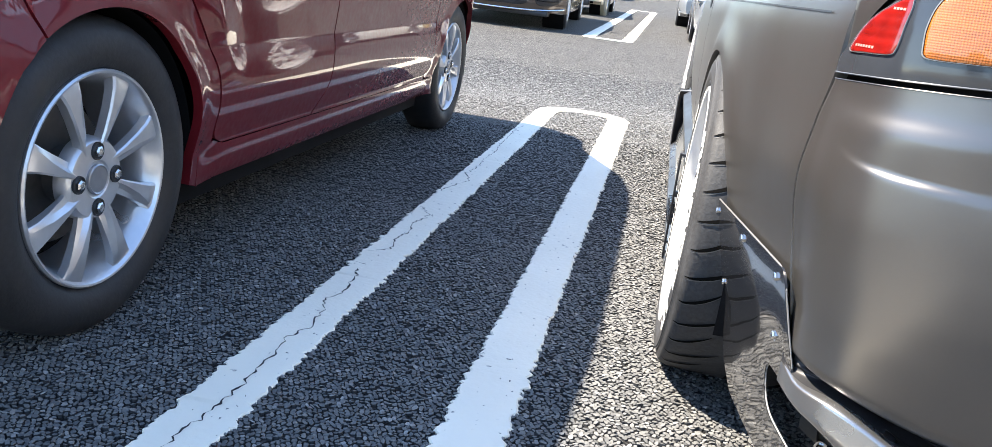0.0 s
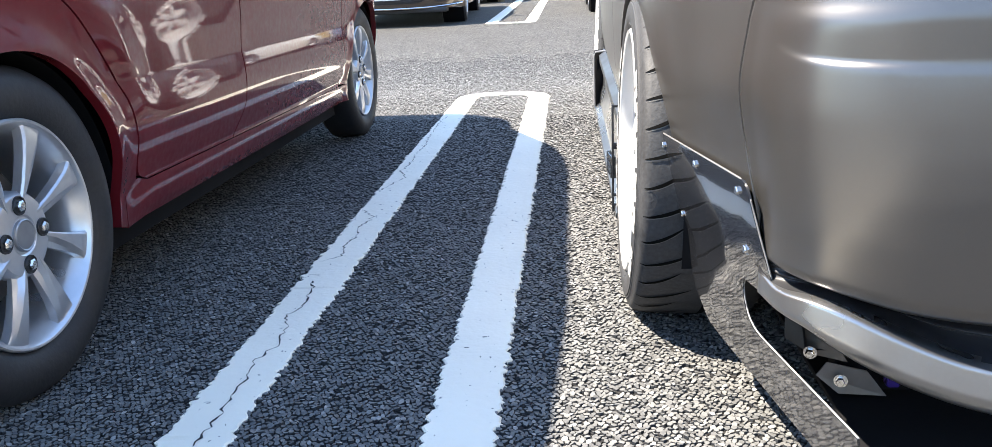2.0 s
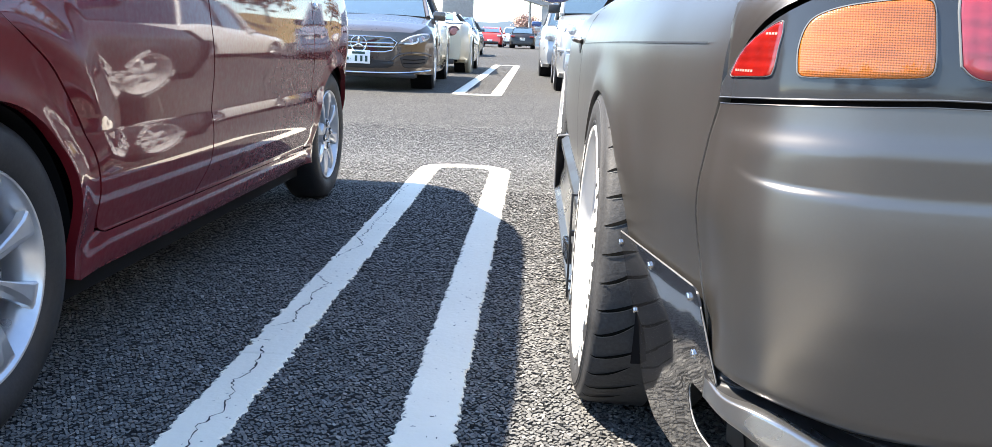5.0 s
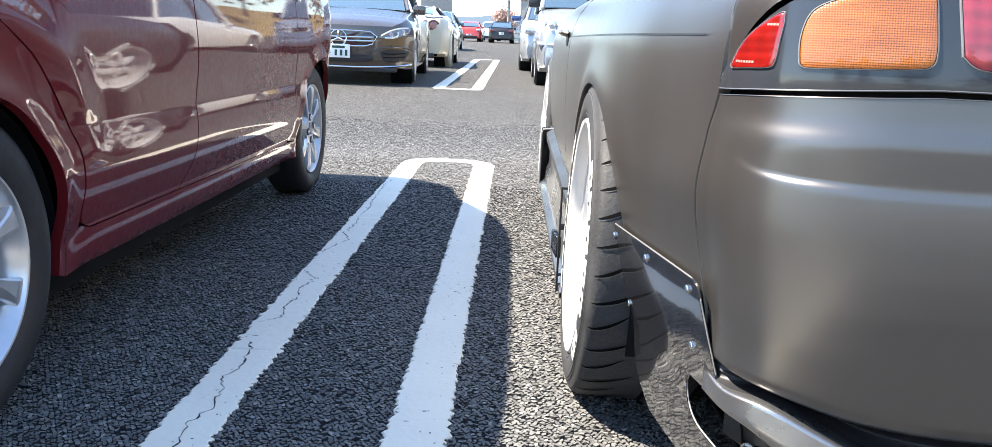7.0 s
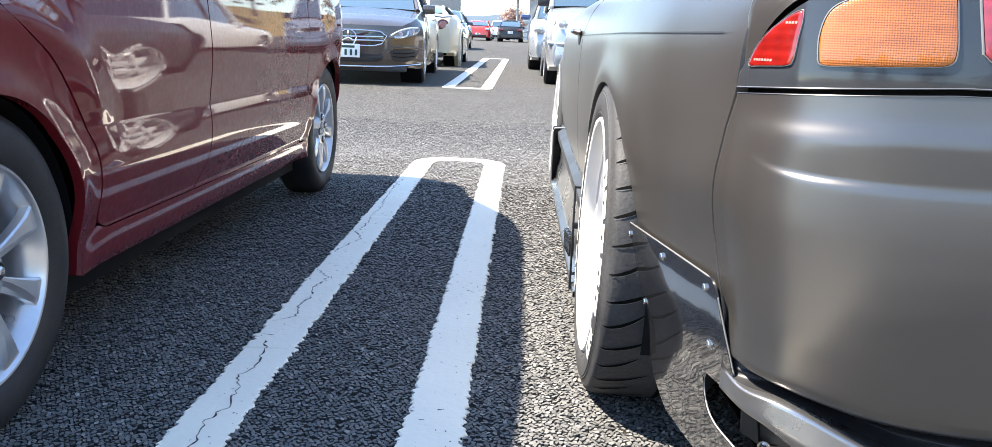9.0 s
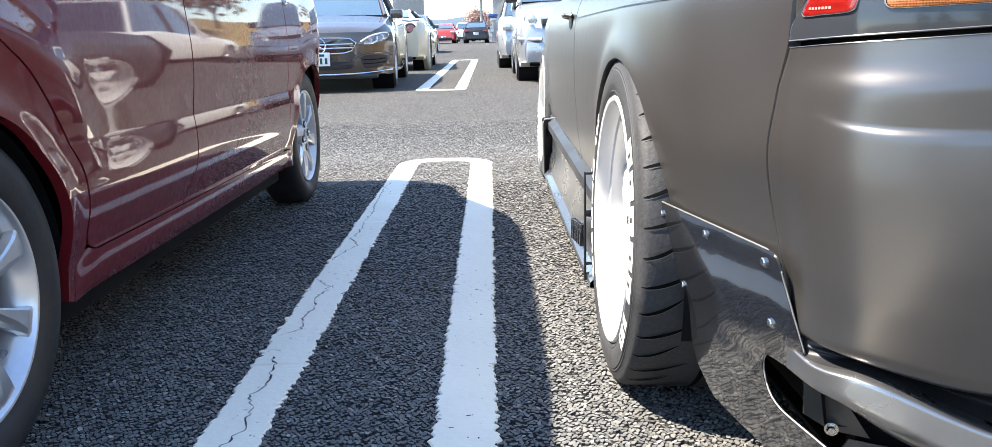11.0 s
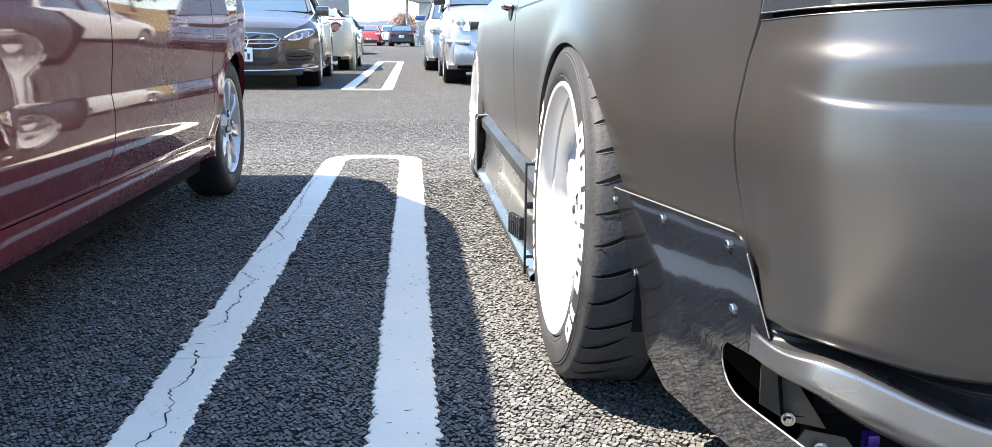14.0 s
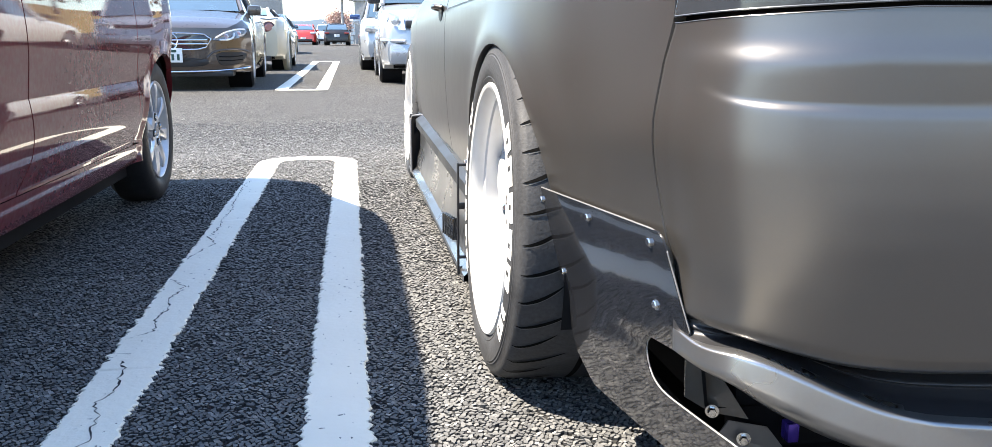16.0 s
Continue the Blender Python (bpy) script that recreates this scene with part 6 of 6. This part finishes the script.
tree("blossom_tree", "pale brownish-pink tree behind the lot", -0.8, 92, 0.6, 3.2, 1.25, BLOSSOM, 4200, 4, 0.10)
pole = thing("utility_pole", "grey concrete utility pole with cables", "utility pole", (-0.55, 80, 0.6))
part("pole", tube([(-0.50, 80, 0.6), (-0.53, 80, 11)], 0.11, 12), CONCRETE, pole)
for z in (6.2, 6.9):
    part("cross_arm", boxed(-0.5, 79.9, z, 1.6, 0.1, 0.1), CONCRETE, pole)
for z0, z1 in ((3.3, 6.0), (3.7, 6.8)):
    pts = [(-30 + 29.5 * k / 12, 95 - 15 * k / 12, 5.6 + (z1 - 5.6) * k / 12 - 1.4 * math.sin(math.pi * k / 12)) for k in range(13)]
    tagged(part("cable", tube(pts, 0.02, 5), BLACK_PLASTIC), "thin dark overhead cable", "cable")

# bank with dry grass and trees beyond the next row, and the lot's lamp post
def bank(foot, climb, seed, tall=1.0):
    """A grassy bank along a line: foot(u) is a point of its lower edge for u from 0 to 1, climb the way it rises."""
    rows = []
    for k in range(41):
        u = k / 40
        (px, py), (dx, dy) = foot(u), climb
        wob = noise.noise(Vector((u * 14, seed, 0)))
        rows.append([(px + dx * d + dx * wob, py + dy * d + dy * wob, tall * (h + w * wob)) for d, h, w in ((0, -0.05, 0), (2, 1.4, 0.4), (5, 4.2, 0.7), (9, 6.4, 1.0), (42, 7.0, 0))])
    bm = grid(bmesh.new(), rows)
    bmesh.ops.recalc_face_normals(bm, faces=bm.faces)
    return tagged(part("grass_bank", bm, GRASS), "dry yellow-brown grassy bank beside the lot", "bank", kind="structure")


bank(lambda u: (18, -60 + 170 * u), (1, 0), 3.1)
# unseen bank behind the camera, added to brown the bumper's reflections
bank(lambda u: (-70 + 88 * u, -26), (0, -1), 7.4, 0.55)
rnd = random.Random(8)
for k in range(9):
    tree("bank_tree", "bushy ochre tree on the grassy bank" if k % 3 else "dull green tree on the grassy bank", 23 + rnd.uniform(-1.5, 3), -22 + k * 5.6 + rnd.uniform(-1, 1), 4.3, rnd.uniform(4.5, 7.0), 2.8, OCHRE_LEAF if k % 3 else GREEN_LEAF, 520, 20 + k, 0.42)
for k in range(8):
    tree("bank_tree", "bushy ochre tree on the grassy bank" if k % 3 else "dull green tree on the grassy bank", 22.5 + rnd.uniform(-1.5, 3), 30 + k * 6.5 + rnd.uniform(-1, 1), 4.3, rnd.uniform(4.5, 7.0), 2.8, OCHRE_LEAF if k % 3 else GREEN_LEAF, 420, 40 + k, 0.45)
# unseen trees on that added bank, for the same reflections
for k in range(4):
    tree("bank_tree", "bushy ochre tree on the grassy bank", -14 + k * 8.5 + rnd.uniform(-1, 1), -32 + rnd.uniform(-2, 1), 2.2, rnd.uniform(3.5, 5.0), 2.6, OCHRE_LEAF, 380, 60 + k, 0.42)
lamp_post = thing("lamp_post", "tall grey car park lamp post", "lamp post", (16.5, -3.0, 0))
part("pole", tube([(16.5, -3.0, 0), (16.5, -3.0, 7.5)], 0.07, 10), CONCRETE, lamp_post)
part("lamp_head", boxed(16.1, -3.0, 7.55, 1.0, 0.3, 0.14, 0.04), CONCRETE, lamp_post)

# ---- aggregate stones lying proud in the near surface ----
def stones(x0, x1, y0, y1, pitch, seed, fine=True, fade=(50.0, 60.0), coated=True, tilt=0.16):
    """Angular chips packed edge to edge: the cells round an uneven lattice, each its own tilted island, worn bare on top, coated with binder on its sides."""
    rng = np.random.default_rng(seed)
    nx, ny = int((x1 - x0) / pitch), int((y1 - y0) / (pitch * 0.87))
    gx, gy = np.meshgrid(np.arange(nx), np.arange(ny))
    C = np.stack([x0 + (gx + 0.5 * (gy % 2)) * pitch, y0 + gy * pitch * 0.87], 2) + rng.normal(0, pitch * 0.25, (ny, nx, 2))
    J, I = [a.ravel() for a in np.meshgrid(np.arange(1, ny - 1), np.arange(1, nx - 1), indexing="ij")]
    keep = rng.random(len(J)) < 0.97 * np.clip((fade[1] - C[J, I, 1]) / (fade[1] - fade[0]), 0, 1)
    J, I = J[keep], I[keep]
    odd = J % 2
    ring = [C[J, I + 1], C[J + 1, I + odd], C[J + 1, I - 1 + odd], C[J, I - 1], C[J - 1, I - 1 + odd], C[J - 1, I + odd]]
    c = C[J, I]
    n, k = len(c), 6
    cell = np.stack([(c + ring[q] + ring[(q + 1) % 6]) / 3 for q in range(6)], 1) - c[:, None, :]
    cell = cell * rng.uniform(0.76, 0.96, (n, 1, 1)) + rng.normal(0, pitch * 0.045, (n, 6, 2))
    qx, qy = cell[:, :, 0], cell[:, :, 1]
    top = rng.uniform(0.0014, 0.0050, n)[:, None]
    tx, ty = rng.normal(0, tilt, (2, n, 1))
    rise = np.where(c[:, 1] > 5.6, (c[:, 1] - 5.6) * 0.0095, 0.0)[:, None]
    vz = top + tx * qx + ty * qy + rng.normal(0, 0.0003, (n, k)) + rise
    at = lambda f, z: np.stack([c[:, :1] + qx * f, c[:, 1:] + qy * f, z], 2)
    low = at(1.0, np.full((n, k), -0.003) + rise)
    levels = [low, at(0.92, vz - 0.0007), at(0.80, vz)] if fine else [low, at(0.90, vz)]
    rings = len(levels)
    verts = np.concatenate(levels, 1).reshape(-1, 3)
    base = (np.arange(n) * rings * k)[:, None]
    quads = []
    for r in range(rings - 1):
        for a in range(k):
            b = (a + 1) % k
            quads.append(np.concatenate([base + r * k + a, base + r * k + b, base + (r + 1) * k + b, base + (r + 1) * k + a], 1))
    caps = base + (rings - 1) * k + np.arange(k)[None, :]
    faces = np.concatenate(quads).tolist() + caps.tolist()
    me = bpy.data.meshes.new("aggregate")
    me.from_pydata(verts.tolist(), [], faces)
    me.materials.append(STONE)
    me.materials.append(BINDER if coated else STONE)
    me.polygons.foreach_set("material_index", [1] * (n * k) + [0] * (len(faces) - n * k))
    ob = new("aggregate", me)
    return tagged(ob, "small angular grey and tan stones set in the asphalt", "gravel", kind="stuff")


stones(-1.2, 0.80, 0.95, 2.7, 0.0094, 11)
stones(-1.7, 0.55, 2.682, 4.25, 0.0102, 12, False, (50, 60), True, 0.12)
stones(-1.9, 0.60, 4.232, 5.6, 0.0112, 14, False, (5.1, 5.6), False, 0.09)
stones(-2.4, 0.9, 5.0, 7.4, 0.0130, 13, False, (5.4, 7.4), False, 0.05)
